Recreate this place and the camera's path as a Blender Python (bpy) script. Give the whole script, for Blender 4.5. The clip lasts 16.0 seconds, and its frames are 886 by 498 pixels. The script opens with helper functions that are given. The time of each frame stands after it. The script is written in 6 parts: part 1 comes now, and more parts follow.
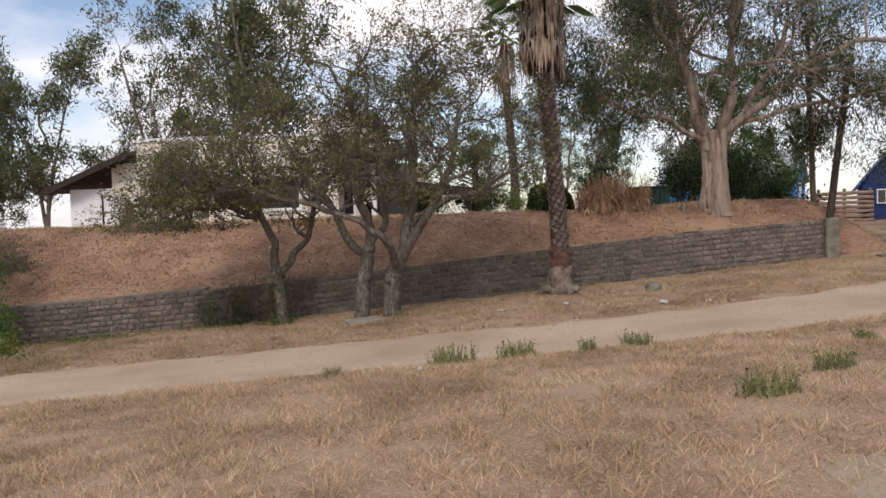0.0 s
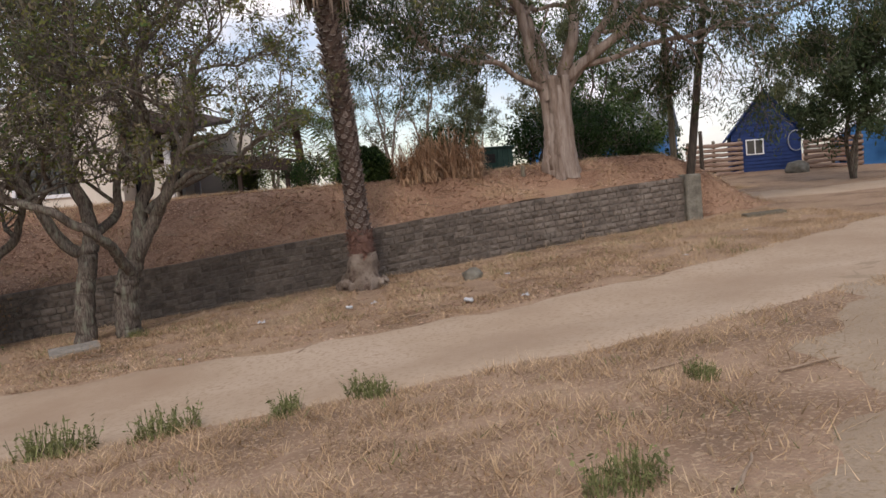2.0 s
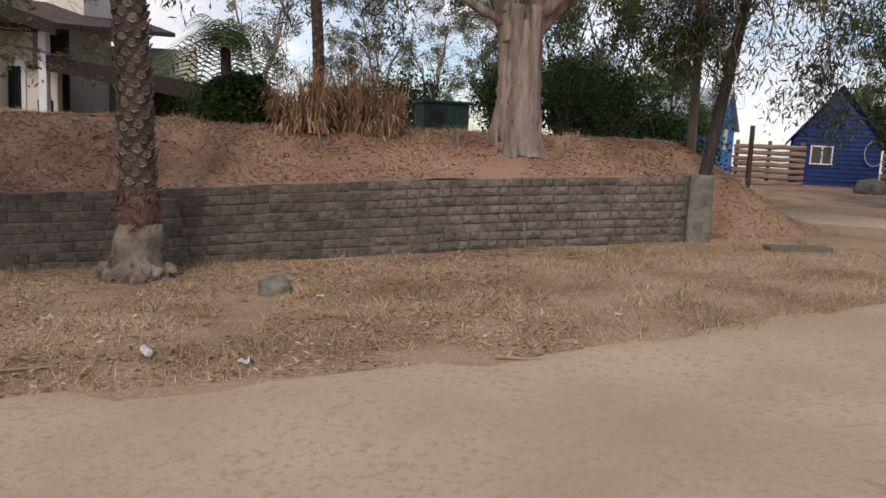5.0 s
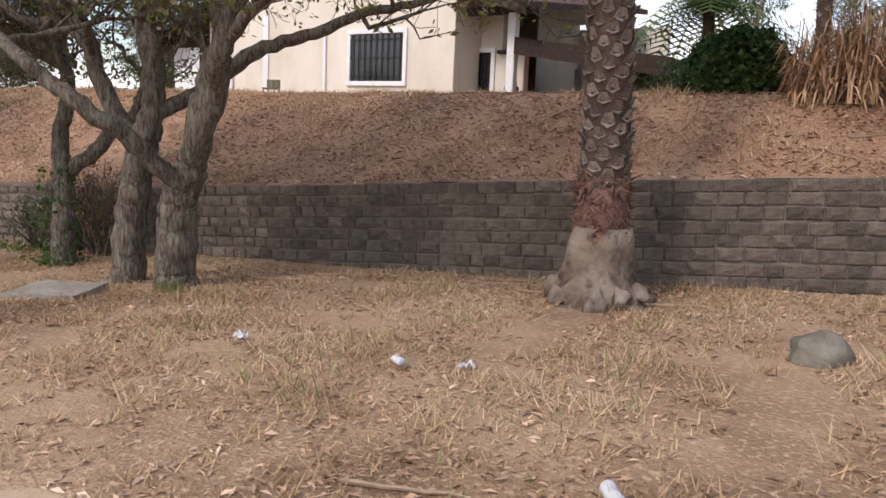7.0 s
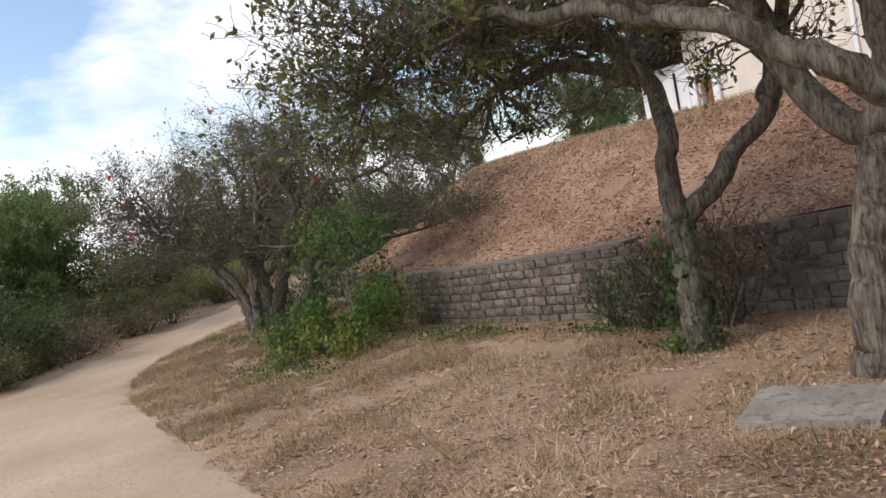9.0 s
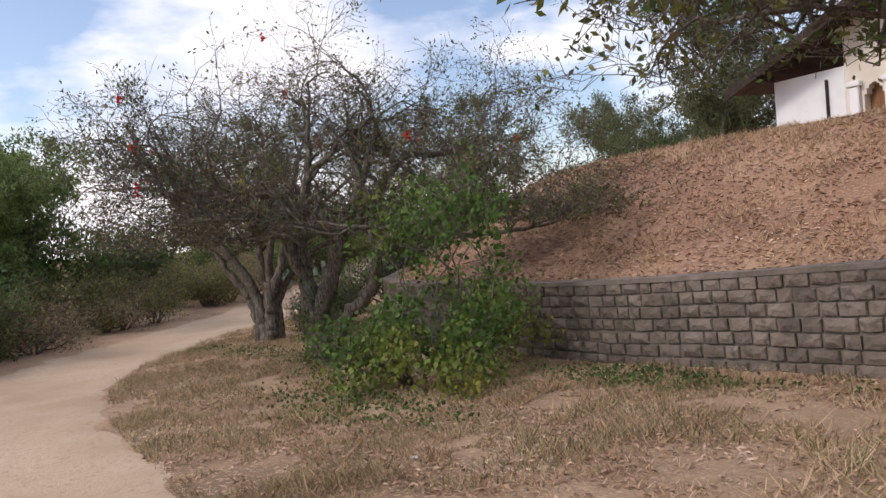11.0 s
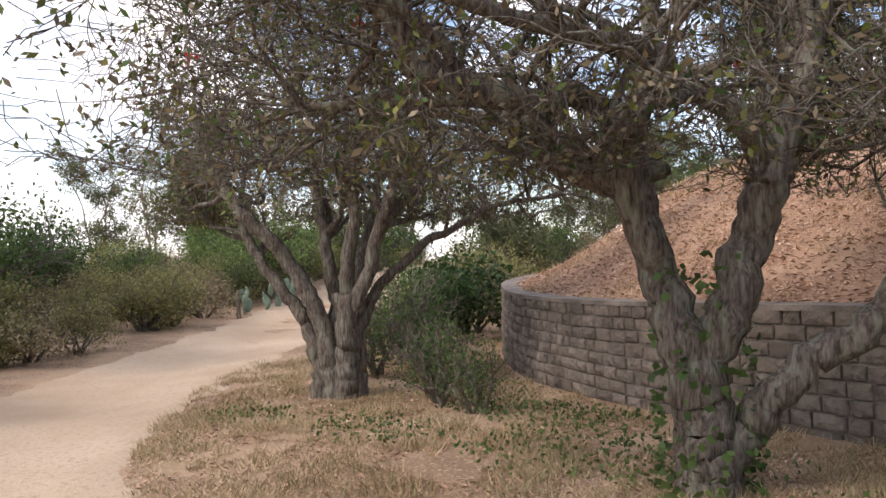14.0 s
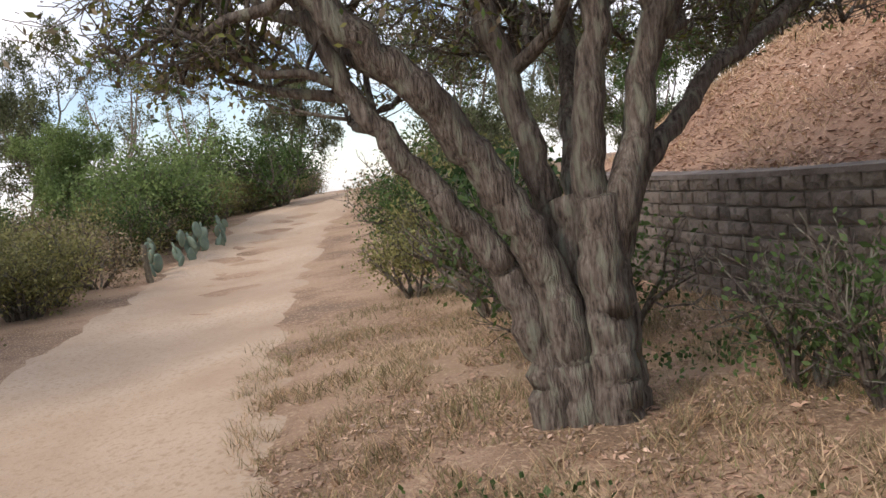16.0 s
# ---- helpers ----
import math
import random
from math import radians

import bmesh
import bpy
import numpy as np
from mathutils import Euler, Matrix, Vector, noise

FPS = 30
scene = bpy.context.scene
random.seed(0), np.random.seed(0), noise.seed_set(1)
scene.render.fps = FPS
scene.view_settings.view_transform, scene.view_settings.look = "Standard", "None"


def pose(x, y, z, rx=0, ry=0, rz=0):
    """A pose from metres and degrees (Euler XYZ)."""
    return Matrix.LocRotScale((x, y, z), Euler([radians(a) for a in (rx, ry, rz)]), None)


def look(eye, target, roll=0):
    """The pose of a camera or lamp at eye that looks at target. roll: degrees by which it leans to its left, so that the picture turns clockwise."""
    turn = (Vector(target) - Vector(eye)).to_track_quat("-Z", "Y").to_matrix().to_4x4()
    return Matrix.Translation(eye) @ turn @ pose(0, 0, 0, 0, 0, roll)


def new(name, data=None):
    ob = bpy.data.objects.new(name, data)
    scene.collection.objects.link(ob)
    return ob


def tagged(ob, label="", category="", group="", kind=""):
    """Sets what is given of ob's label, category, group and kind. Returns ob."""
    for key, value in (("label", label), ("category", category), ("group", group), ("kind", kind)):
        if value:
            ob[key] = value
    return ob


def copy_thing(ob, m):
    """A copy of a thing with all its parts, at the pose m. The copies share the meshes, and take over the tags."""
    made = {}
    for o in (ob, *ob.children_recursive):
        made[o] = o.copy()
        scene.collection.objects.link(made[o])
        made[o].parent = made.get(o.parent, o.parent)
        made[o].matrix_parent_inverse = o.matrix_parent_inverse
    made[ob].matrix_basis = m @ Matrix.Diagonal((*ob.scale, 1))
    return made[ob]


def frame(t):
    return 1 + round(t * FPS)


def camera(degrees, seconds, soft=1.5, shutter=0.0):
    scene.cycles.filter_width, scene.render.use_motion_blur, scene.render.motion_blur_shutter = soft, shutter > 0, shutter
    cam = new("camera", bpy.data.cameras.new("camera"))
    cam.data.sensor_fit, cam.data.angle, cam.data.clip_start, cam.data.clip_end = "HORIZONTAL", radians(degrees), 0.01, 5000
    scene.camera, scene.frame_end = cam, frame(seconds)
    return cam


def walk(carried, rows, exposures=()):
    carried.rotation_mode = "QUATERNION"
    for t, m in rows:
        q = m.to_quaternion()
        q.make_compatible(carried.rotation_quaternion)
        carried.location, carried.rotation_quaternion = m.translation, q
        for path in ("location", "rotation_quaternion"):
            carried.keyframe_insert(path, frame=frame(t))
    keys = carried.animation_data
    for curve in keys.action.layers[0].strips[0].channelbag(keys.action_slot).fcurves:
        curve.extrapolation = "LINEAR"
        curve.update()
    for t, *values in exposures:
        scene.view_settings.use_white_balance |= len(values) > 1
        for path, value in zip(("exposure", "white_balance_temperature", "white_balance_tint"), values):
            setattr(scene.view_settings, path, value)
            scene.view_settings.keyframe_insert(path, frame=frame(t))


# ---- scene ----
cam = camera(60.6, 16.0)
PATH = [
    (0, (0.044, 0.376, 1.29), (0.041, 2.374, 1.214), -2.0),
    (0.5, (0.572, 1.256, 1.267), (0.583, 3.254, 1.17), -2.1),
    (1, (1.146, 2.241, 1.245), (1.208, 4.236, 1.118), -4.3),
    (1.5, (1.732, 3.104, 1.245), (1.923, 5.091, 1.111), -4.4),
    (2, (2.383, 3.976, 1.245), (2.632, 5.954, 1.076), -5.0),
    (2.5, (3.01, 4.67, 1.248), (3.428, 6.618, 1.073), -3.2),
    (3, (3.62, 5.333, 1.268), (4.005, 7.29, 1.118), -1.6),
    (3.2, (3.867, 5.625, 1.279), (4.235, 7.583, 1.103), -1.3),
    (5.3, (5.651, 9.076, 1.15), (5.639, 11.059, 0.891), 4.3),
    (5.5, (5.634, 9.355, 1.148), (5.464, 11.331, 0.89), 3.6),
    (6, (5.408, 10.027, 1.102), (4.774, 11.901, 0.812), -0.0),
    (6.5, (5.052, 10.709, 0.989), (4.18, 12.477, 0.653), -0.4),
    (7, (4.555, 11.347, 0.91), (3.57, 13.059, 0.596), 2.5),
    (7.5, (3.806, 11.82, 0.852), (2.533, 13.328, 0.528), 1.8),
    (8, (2.806, 12.054, 0.782), (1.138, 13.119, 0.49), -0.9),
    (8.5, (1.794, 12.064, 0.754), (0.066, 13.049, 0.542), -3.4),
    (9, (0.811, 11.913, 0.768), (-0.917, 12.911, 0.637), -11.1),
    (9.2, (0.421, 11.795, 0.767), (-1.306, 12.795, 0.64), -12.5),
    (11.3, (-3.992, 12.127, 0.267), (-5.691, 13.181, 0.224), -3.8),
    (11.5, (-4.485, 12.109, 0.231), (-6.191, 13.151, 0.184), -3.7),
    (12, (-5.722, 12.116, 0.182), (-7.408, 13.19, 0.115), -2.5),
    (12.5, (-6.996, 12.125, 0.111), (-8.582, 13.34, 0.035), -2.0),
    (13, (-8.271, 12.131, 0.067), (-9.848, 13.361, 0.007), -1.0),
    (13.5, (-9.592, 12.209, -0.035), (-11.142, 13.474, -0.037), 0.0),
    (14, (-10.902, 12.357, -0.054), (-12.408, 13.673, -0.023), -1.4),
    (14.5, (-12.31, 12.562, -0.135), (-13.767, 13.932, -0.142), -3.1),
    (15, (-13.715, 12.832, -0.182), (-15.161, 14.209, -0.299), -4.7),
    (15.5, (-15.09, 13.17, -0.216), (-16.455, 14.626, -0.353), -6.2),
    (16, (-16.40, 13.655, -0.207), (-17.632, 15.219, -0.397), -7.9),
]
walk(cam, [(t, look(eye, target, roll)) for t, eye, target, roll in PATH],
     exposures=[(0, 0.25, 6750, 16), (3.2, 0.1, 6750, 16), (5.3, 0.1, 6750, 16), (6.5, 0.5, 6750, 16), (8, 0.85, 6750, 16), (9.2, 0.5, 6550, 12), (11.3, 0.45, 6750, 18),
                (12, 0.55, 6750, 18), (12.5, 0.75, 6750, 17), (13, 0.75, 6750, 16), (14, 1.0, 6750, 16), (14.5, 0.95, 6750, 16), (15.5, 0.68, 6750, 16), (16, 0.7, 6750, 16)])

# ---- sky and sun ----
world = bpy.data.worlds.new("world")
scene.world = world
world.use_nodes = True
wn, wl = world.node_tree.nodes, world.node_tree.links
wn.clear()
w_out = wn.new("ShaderNodeOutputWorld")
w_bg = wn.new("ShaderNodeBackground")
w_bg.inputs["Strength"].default_value = 0.135
sky = wn.new("ShaderNodeTexSky")
sky.sky_type = "NISHITA"
sky.sun_disc = False
sky.sun_elevation = radians(48)
sky.sun_rotation = radians(200)
w_co = wn.new("ShaderNodeTexCoord")
w_map = wn.new("ShaderNodeMapping")
w_map.inputs["Scale"].default_value = (1.0, 1.0, 2.6)
w_noise = wn.new("ShaderNodeTexNoise")
w_noise.inputs["Scale"].default_value = 2.3
w_noise.inputs["Detail"].default_value = 7
w_noise.inputs["Roughness"].default_value = 0.55
w_ramp = wn.new("ShaderNodeValToRGB")
w_ramp.color_ramp.elements[0].position = 0.43
w_ramp.color_ramp.elements[1].position = 0.60
w_noise2 = wn.new("ShaderNodeTexNoise")
w_noise2.inputs["Scale"].default_value = 5.0
w_noise2.inputs["Detail"].default_value = 5
w_cloud = wn.new("ShaderNodeValToRGB")
w_cloud.color_ramp.elements[0].color = (5.6, 5.9, 6.5, 1)
w_cloud.color_ramp.elements[1].color = (7.9, 7.9, 8.1, 1)
w_cloud.color_ramp.elements[0].position = 0.35
w_cloud.color_ramp.elements[1].position = 0.62
w_mix = wn.new("ShaderNodeMixRGB")
wl.new(w_co.outputs["Generated"], w_map.inputs["Vector"])
wl.new(w_map.outputs["Vector"], w_noise.inputs["Vector"])
wl.new(w_map.outputs["Vector"], w_noise2.inputs["Vector"])
wl.new(w_noise.outputs["Fac"], w_ramp.inputs["Fac"])
wl.new(w_noise2.outputs["Fac"], w_cloud.inputs["Fac"])
wl.new(w_ramp.outputs["Color"], w_mix.inputs["Fac"])
wl.new(sky.outputs["Color"], w_mix.inputs["Color1"])
wl.new(w_cloud.outputs["Color"], w_mix.inputs["Color2"])
wl.new(w_mix.outputs["Color"], w_bg.inputs["Color"])
wl.new(w_bg.outputs["Background"], w_out.inputs["Surface"])

sun_data = bpy.data.lights.new("sun", "SUN")
sun_data.energy = 1.3
sun_data.angle = radians(12)
sun_data.color = (1.0, 0.95, 0.88)
sun = new("sun", sun_data)
sun.matrix_world = look((-6, -15, 22), (0, 10, 0))


# ---- materials ----
def material(name, stops, scale=3.0, detail=6, rough=0.85, bump=0.3, bump_scale=40.0, speck=None,
             speck_scale=60.0, per_piece=0.0, island=0.0, spec=0.25, stretch=(1, 1, 1), metal=0.0, trans=0.0):
    """A surface whose colour runs over stops by a coarse noise, with a fine one for grain and relief."""
    m = bpy.data.materials.new(name)
    m.use_nodes = True
    n, l = m.node_tree.nodes, m.node_tree.links
    b = n["Principled BSDF"]
    b.inputs["Roughness"].default_value = rough
    b.inputs["Metallic"].default_value = metal
    b.inputs["Specular IOR Level"].default_value = spec
    co = n.new("ShaderNodeTexCoord")
    mp = n.new("ShaderNodeMapping")
    mp.inputs["Scale"].default_value = stretch
    l.new(co.outputs["Object"], mp.inputs["Vector"])
    big = n.new("ShaderNodeTexNoise")
    big.inputs["Scale"].default_value = scale
    big.inputs["Detail"].default_value = detail
    big.inputs["Roughness"].default_value = 0.62
    l.new(mp.outputs["Vector"], big.inputs["Vector"])
    ramp = n.new("ShaderNodeValToRGB")
    el = ramp.color_ramp.elements
    while len(el) < len(stops):
        el.new(0.5)
    for e, (p, c) in zip(el, stops):
        e.position, e.color = p, (*c, 1)
    l.new(big.outputs["Fac"], ramp.inputs["Fac"])
    colour = ramp.outputs["Color"]
    fine = n.new("ShaderNodeTexNoise")
    fine.inputs["Scale"].default_value = bump_scale
    fine.inputs["Detail"].default_value = 5
    l.new(mp.outputs["Vector"], fine.inputs["Vector"])
    if speck:
        sp = n.new("ShaderNodeTexNoise")
        sp.inputs["Scale"].default_value = speck_scale
        sp.inputs["Detail"].default_value = 3
        l.new(mp.outputs["Vector"], sp.inputs["Vector"])
        sr = n.new("ShaderNodeValToRGB")
        sr.color_ramp.elements[0].position, sr.color_ramp.elements[1].position = 0.52, 0.68
        l.new(sp.outputs["Fac"], sr.inputs["Fac"])
        mx = n.new("ShaderNodeMixRGB")
        mx.inputs["Color2"].default_value = (*speck, 1)
        l.new(sr.outputs["Color"], mx.inputs["Fac"])
        l.new(colour, mx.inputs["Color1"])
        colour = mx.outputs["Color"]
    if per_piece or island:
        src = n.new("ShaderNodeObjectInfo" if per_piece else "ShaderNodeNewGeometry")
        sock = src.outputs["Random"] if per_piece else src.outputs["Random Per Island"]
        k = per_piece or island
        rg = n.new("ShaderNodeMapRange")
        rg.inputs["To Min"].default_value, rg.inputs["To Max"].default_value = 1 - k, 1 + k
        l.new(sock, rg.inputs["Value"])
        hs = n.new("ShaderNodeHueSaturation")
        l.new(rg.outputs["Result"], hs.inputs["Value"])
        l.new(colour, hs.inputs["Color"])
        colour = hs.outputs["Color"]
    l.new(colour, b.inputs["Base Color"])
    if bump:
        bp = n.new("ShaderNodeBump")
        bp.inputs["Strength"].default_value = bump
        bp.inputs["Distance"].default_value = 0.02
        l.new(fine.outputs["Fac"], bp.inputs["Height"])
        l.new(bp.outputs["Normal"], b.inputs["Normal"])
    if trans:
        tr = n.new("ShaderNodeBsdfTranslucent")
        l.new(colour, tr.inputs["Color"])
        ms = n.new("ShaderNodeMixShader")
        ms.inputs["Fac"].default_value = trans
        l.new(b.outputs["BSDF"], ms.inputs[1])
        l.new(tr.outputs["BSDF"], ms.inputs[2])
        l.new(ms.outputs["Shader"], n["Material Output"].inputs["Surface"])
    return m


def foliage(name, lo, mid, hi, island=0.45, trans=0.42, rough=0.55):
    return material(name, [(0.3, lo), (0.5, mid), (0.72, hi)], scale=0.9, detail=4, rough=rough, bump=0, island=island, trans=trans)


M_GROUND = material("dry_ground", [(0.28, (0.15, 0.10, 0.065)), (0.44, (0.27, 0.175, 0.11)), (0.56, (0.37, 0.25, 0.165)), (0.66, (0.31, 0.215, 0.125)), (0.8, (0.22, 0.185, 0.095))],
                    scale=0.7, detail=14, bump=1.0, bump_scale=45, speck=(0.47, 0.34, 0.22), speck_scale=30)
M_BANK = material("leafy_bank", [(0.28, (0.12, 0.065, 0.042)), (0.45, (0.24, 0.135, 0.085)), (0.6, (0.35, 0.215, 0.14)), (0.75, (0.34, 0.235, 0.13))],
                  scale=0.8, detail=12, bump=0.6, bump_scale=60, speck=(0.46, 0.30, 0.19), speck_scale=40)
M_ROAD = material("sandy_road", [(0.25, (0.34, 0.235, 0.155)), (0.5, (0.44, 0.33, 0.23)), (0.75, (0.52, 0.405, 0.30))],
                  scale=0.45, detail=10, bump=0.4, bump_scale=45, speck=(0.36, 0.26, 0.17), speck_scale=20)
M_PATH = material("gravel_path", [(0.25, (0.29, 0.21, 0.135)), (0.5, (0.38, 0.29, 0.20)), (0.75, (0.46, 0.37, 0.28))],
                  scale=0.9, detail=12, bump=0.7, bump_scale=60, speck=(0.30, 0.22, 0.13), speck_scale=34)
M_STONE = material("rough_stone", [(0.25, (0.085, 0.07, 0.06)), (0.5, (0.16, 0.13, 0.105)), (0.78, (0.25, 0.215, 0.18))],
                   scale=2.2, detail=8, bump=1.0, bump_scale=22, per_piece=0.28, speck=(0.10, 0.085, 0.07), speck_scale=12)
M_STONE_JOINED = material("rough_stone_far", [(0.25, (0.085, 0.07, 0.06)), (0.5, (0.16, 0.13, 0.105)), (0.78, (0.25, 0.215, 0.18))],
                          scale=2.2, detail=8, bump=1.0, bump_scale=22, island=0.2, speck=(0.10, 0.085, 0.07), speck_scale=12)
M_MORTAR = material("mortar", [(0.3, (0.10, 0.085, 0.07)), (0.7, (0.22, 0.185, 0.155))], scale=4, bump=0.6)
M_CONCRETE = material("concrete", [(0.3, (0.20, 0.18, 0.15)), (0.55, (0.31, 0.28, 0.24)), (0.75, (0.38, 0.35, 0.30))], scale=3, bump=0.6, speck=(0.17, 0.15, 0.12), speck_scale=14)
M_COPING = material("stone_coping", [(0.3, (0.11, 0.09, 0.075)), (0.55, (0.19, 0.16, 0.135)), (0.75, (0.27, 0.23, 0.20))], scale=3, bump=0.8, bump_scale=24)
M_BARK = material("grey_bark", [(0.34, (0.035, 0.026, 0.021)), (0.47, (0.105, 0.083, 0.066)), (0.6, (0.165, 0.138, 0.112)), (0.72, (0.25, 0.22, 0.185))],
                  scale=7.5, detail=12, bump=1.0, bump_scale=13, stretch=(6, 6, 1.2), speck=(0.20, 0.20, 0.15), speck_scale=3.2)
M_BARK_PALE = material("pale_bark", [(0.3, (0.10, 0.07, 0.052)), (0.46, (0.22, 0.165, 0.13)), (0.66, (0.36, 0.30, 0.255))],
                       scale=2.4, detail=8, bump=0.8, bump_scale=14, stretch=(3, 3, 0.35))
M_PALM = material("palm_trunk", [(0.3, (0.035, 0.02, 0.015)), (0.55, (0.08, 0.05, 0.037)), (0.75, (0.13, 0.09, 0.07))], scale=5, bump=1.0, bump_scale=25)
M_BOOT = material("palm_boots", [(0.3, (0.10, 0.07, 0.06)), (0.5, (0.21, 0.17, 0.145)), (0.75, (0.32, 0.275, 0.24))], scale=9, bump=1.0, bump_scale=30, island=0.38, stretch=(3, 3, 1))
M_FIBRE = material("palm_fibre", [(0.3, (0.09, 0.05, 0.04)), (0.6, (0.18, 0.10, 0.075)), (0.8, (0.27, 0.18, 0.135))], scale=6, bump=0.9, island=0.3)
M_PALM_ROOT = material("palm_root", [(0.3, (0.09, 0.062, 0.045)), (0.5, (0.20, 0.155, 0.12)), (0.75, (0.34, 0.285, 0.23))], scale=4, bump=1.0, bump_scale=18, speck=(0.09, 0.06, 0.045), speck_scale=8)
M_SKIRT = material("dead_fronds", [(0.3, (0.14, 0.095, 0.065)), (0.6, (0.27, 0.20, 0.15)), (0.8, (0.36, 0.29, 0.23))], scale=4, bump=0.3, island=0.35)
M_LEAF_OLIVE = foliage("olive_leaves", (0.065, 0.08, 0.022), (0.14, 0.15, 0.042), (0.25, 0.225, 0.07))
M_LEAF_GREEN = foliage("green_leaves", (0.042, 0.078, 0.024), (0.082, 0.132, 0.04), (0.15, 0.195, 0.06))
M_LEAF_VINE = foliage("vine_leaves", (0.045, 0.10, 0.024), (0.10, 0.18, 0.04), (0.30, 0.29, 0.06))
M_LEAF_BRIGHT = foliage("bright_leaves", (0.09, 0.14, 0.045), (0.155, 0.215, 0.07), (0.23, 0.29, 0.105))
M_LEAF_DARK = foliage("dark_leaves", (0.014, 0.032, 0.010), (0.03, 0.062, 0.016), (0.07, 0.105, 0.028))
M_LEAF_EUC = foliage("gum_leaves", (0.03, 0.05, 0.022), (0.062, 0.09, 0.04), (0.12, 0.14, 0.075))
M_LEAF_EUC_PALE = foliage("pale_gum_leaves", (0.06, 0.075, 0.036), (0.115, 0.13, 0.062), (0.19, 0.20, 0.105))
M_LEAF_DRY = foliage("dry_leaves", (0.14, 0.085, 0.04), (0.24, 0.15, 0.075), (0.33, 0.22, 0.11), trans=0.15)
M_LEAF_GREY = foliage("grey_brown_leaves", (0.10, 0.08, 0.05), (0.18, 0.145, 0.09), (0.26, 0.21, 0.13), trans=0.15)
M_LEAF_SCRUB = foliage("scrub_leaves", (0.12, 0.13, 0.045), (0.23, 0.22, 0.085), (0.36, 0.32, 0.13))
M_LEAF_SCRUB_DRY = foliage("dry_scrub_leaves", (0.13, 0.10, 0.06), (0.23, 0.18, 0.105), (0.32, 0.26, 0.16), trans=0.2)
M_GRASS_OLIVE = material("olive_dry_grass", [(0.3, (0.15, 0.125, 0.06)), (0.5, (0.26, 0.215, 0.115)), (0.7, (0.38, 0.315, 0.19))], scale=0.8, bump=0, island=0.4, trans=0.2)
M_LITTER = material("fallen_leaves", [(0.3, (0.22, 0.12, 0.08)), (0.5, (0.40, 0.26, 0.18)), (0.7, (0.58, 0.44, 0.34))], scale=1.2, bump=0, island=0.5)
M_GRASS_DRY = material("dry_grass", [(0.3, (0.33, 0.22, 0.125)), (0.5, (0.47, 0.335, 0.205)), (0.7, (0.60, 0.46, 0.31))], scale=0.7, bump=0, island=0.4, trans=0.2)
M_GRASS_GREEN = material("green_grass", [(0.3, (0.12, 0.135, 0.055)), (0.5, (0.20, 0.21, 0.085)), (0.7, (0.30, 0.285, 0.13))], scale=0.7, bump=0, island=0.4, trans=0.2)
M_REED = material("dry_cane", [(0.3, (0.24, 0.13, 0.07)), (0.5, (0.38, 0.235, 0.14)), (0.7, (0.50, 0.35, 0.23))], scale=1.5, bump=0, island=0.35, trans=0.15)
M_RED = material("red_petals", [(0.3, (0.42, 0.015, 0.01)), (0.7, (0.62, 0.04, 0.02))], scale=20, bump=0, island=0.2, trans=0.2)
M_CREAM = material("cream_plaster", [(0.25, (0.58, 0.52, 0.43)), (0.5, (0.70, 0.64, 0.55)), (0.75, (0.77, 0.72, 0.63))], scale=0.9, detail=9, bump=0.35, bump_scale=30, stretch=(1, 1, 0.6))
M_WHITE = material("white_paint", [(0.25, (0.66, 0.66, 0.66)), (0.5, (0.76, 0.77, 0.78)), (0.75, (0.82, 0.82, 0.82))], scale=1.2, detail=8, bump=0.2, bump_scale=30, rough=0.7)
M_DARK_WOOD = material("dark_wood", [(0.3, (0.022, 0.015, 0.012)), (0.7, (0.06, 0.042, 0.034))], scale=4, bump=0.5, stretch=(4, 1, 4))
M_TILE = material("dark_roof_tile", [(0.3, (0.05, 0.034, 0.028)), (0.7, (0.115, 0.075, 0.06))], scale=4, bump=0.7, bump_scale=18)
M_GLASS = material("dark_glass", [(0.3, (0.012, 0.014, 0.018)), (0.7, (0.03, 0.033, 0.04))], scale=2, bump=0, rough=0.08, spec=0.6)
M_IRON = material("black_iron", [(0.3, (0.012, 0.012, 0.012)), (0.7, (0.03, 0.028, 0.026))], scale=8, bump=0.2, rough=0.5)
M_BRICK = material("red_brick", [(0.3, (0.14, 0.07, 0.045)), (0.7, (0.27, 0.16, 0.11))], scale=8, bump=0.5)
M_GREEN_BOX = material("green_boards", [(0.3, (0.016, 0.045, 0.04)), (0.6, (0.03, 0.07, 0.058)), (0.8, (0.05, 0.09, 0.075))], scale=3, bump=0.3, rough=0.6)
M_BLUE = material("blue_boards", [(0.3, (0.006, 0.02, 0.085)), (0.6, (0.01, 0.036, 0.15)), (0.8, (0.02, 0.055, 0.19))], scale=2.5, bump=0.3, rough=0.6, stretch=(1, 1, 4))
M_SKYBLUE = material("pale_blue_paint", [(0.3, (0.035, 0.16, 0.42)), (0.7, (0.06, 0.23, 0.52))], scale=2, bump=0.2, rough=0.65)
M_ZINC = material("zinc_roof", [(0.3, (0.34, 0.36, 0.38)), (0.7, (0.52, 0.54, 0.57))], scale=2, bump=0.2, rough=0.45, metal=0.35)
M_LOG = material("weathered_slabs", [(0.3, (0.16, 0.10, 0.075)), (0.55, (0.32, 0.225, 0.175)), (0.78, (0.45, 0.34, 0.27))], scale=3, bump=0.8, stretch=(0.6, 3, 5), island=0.25)
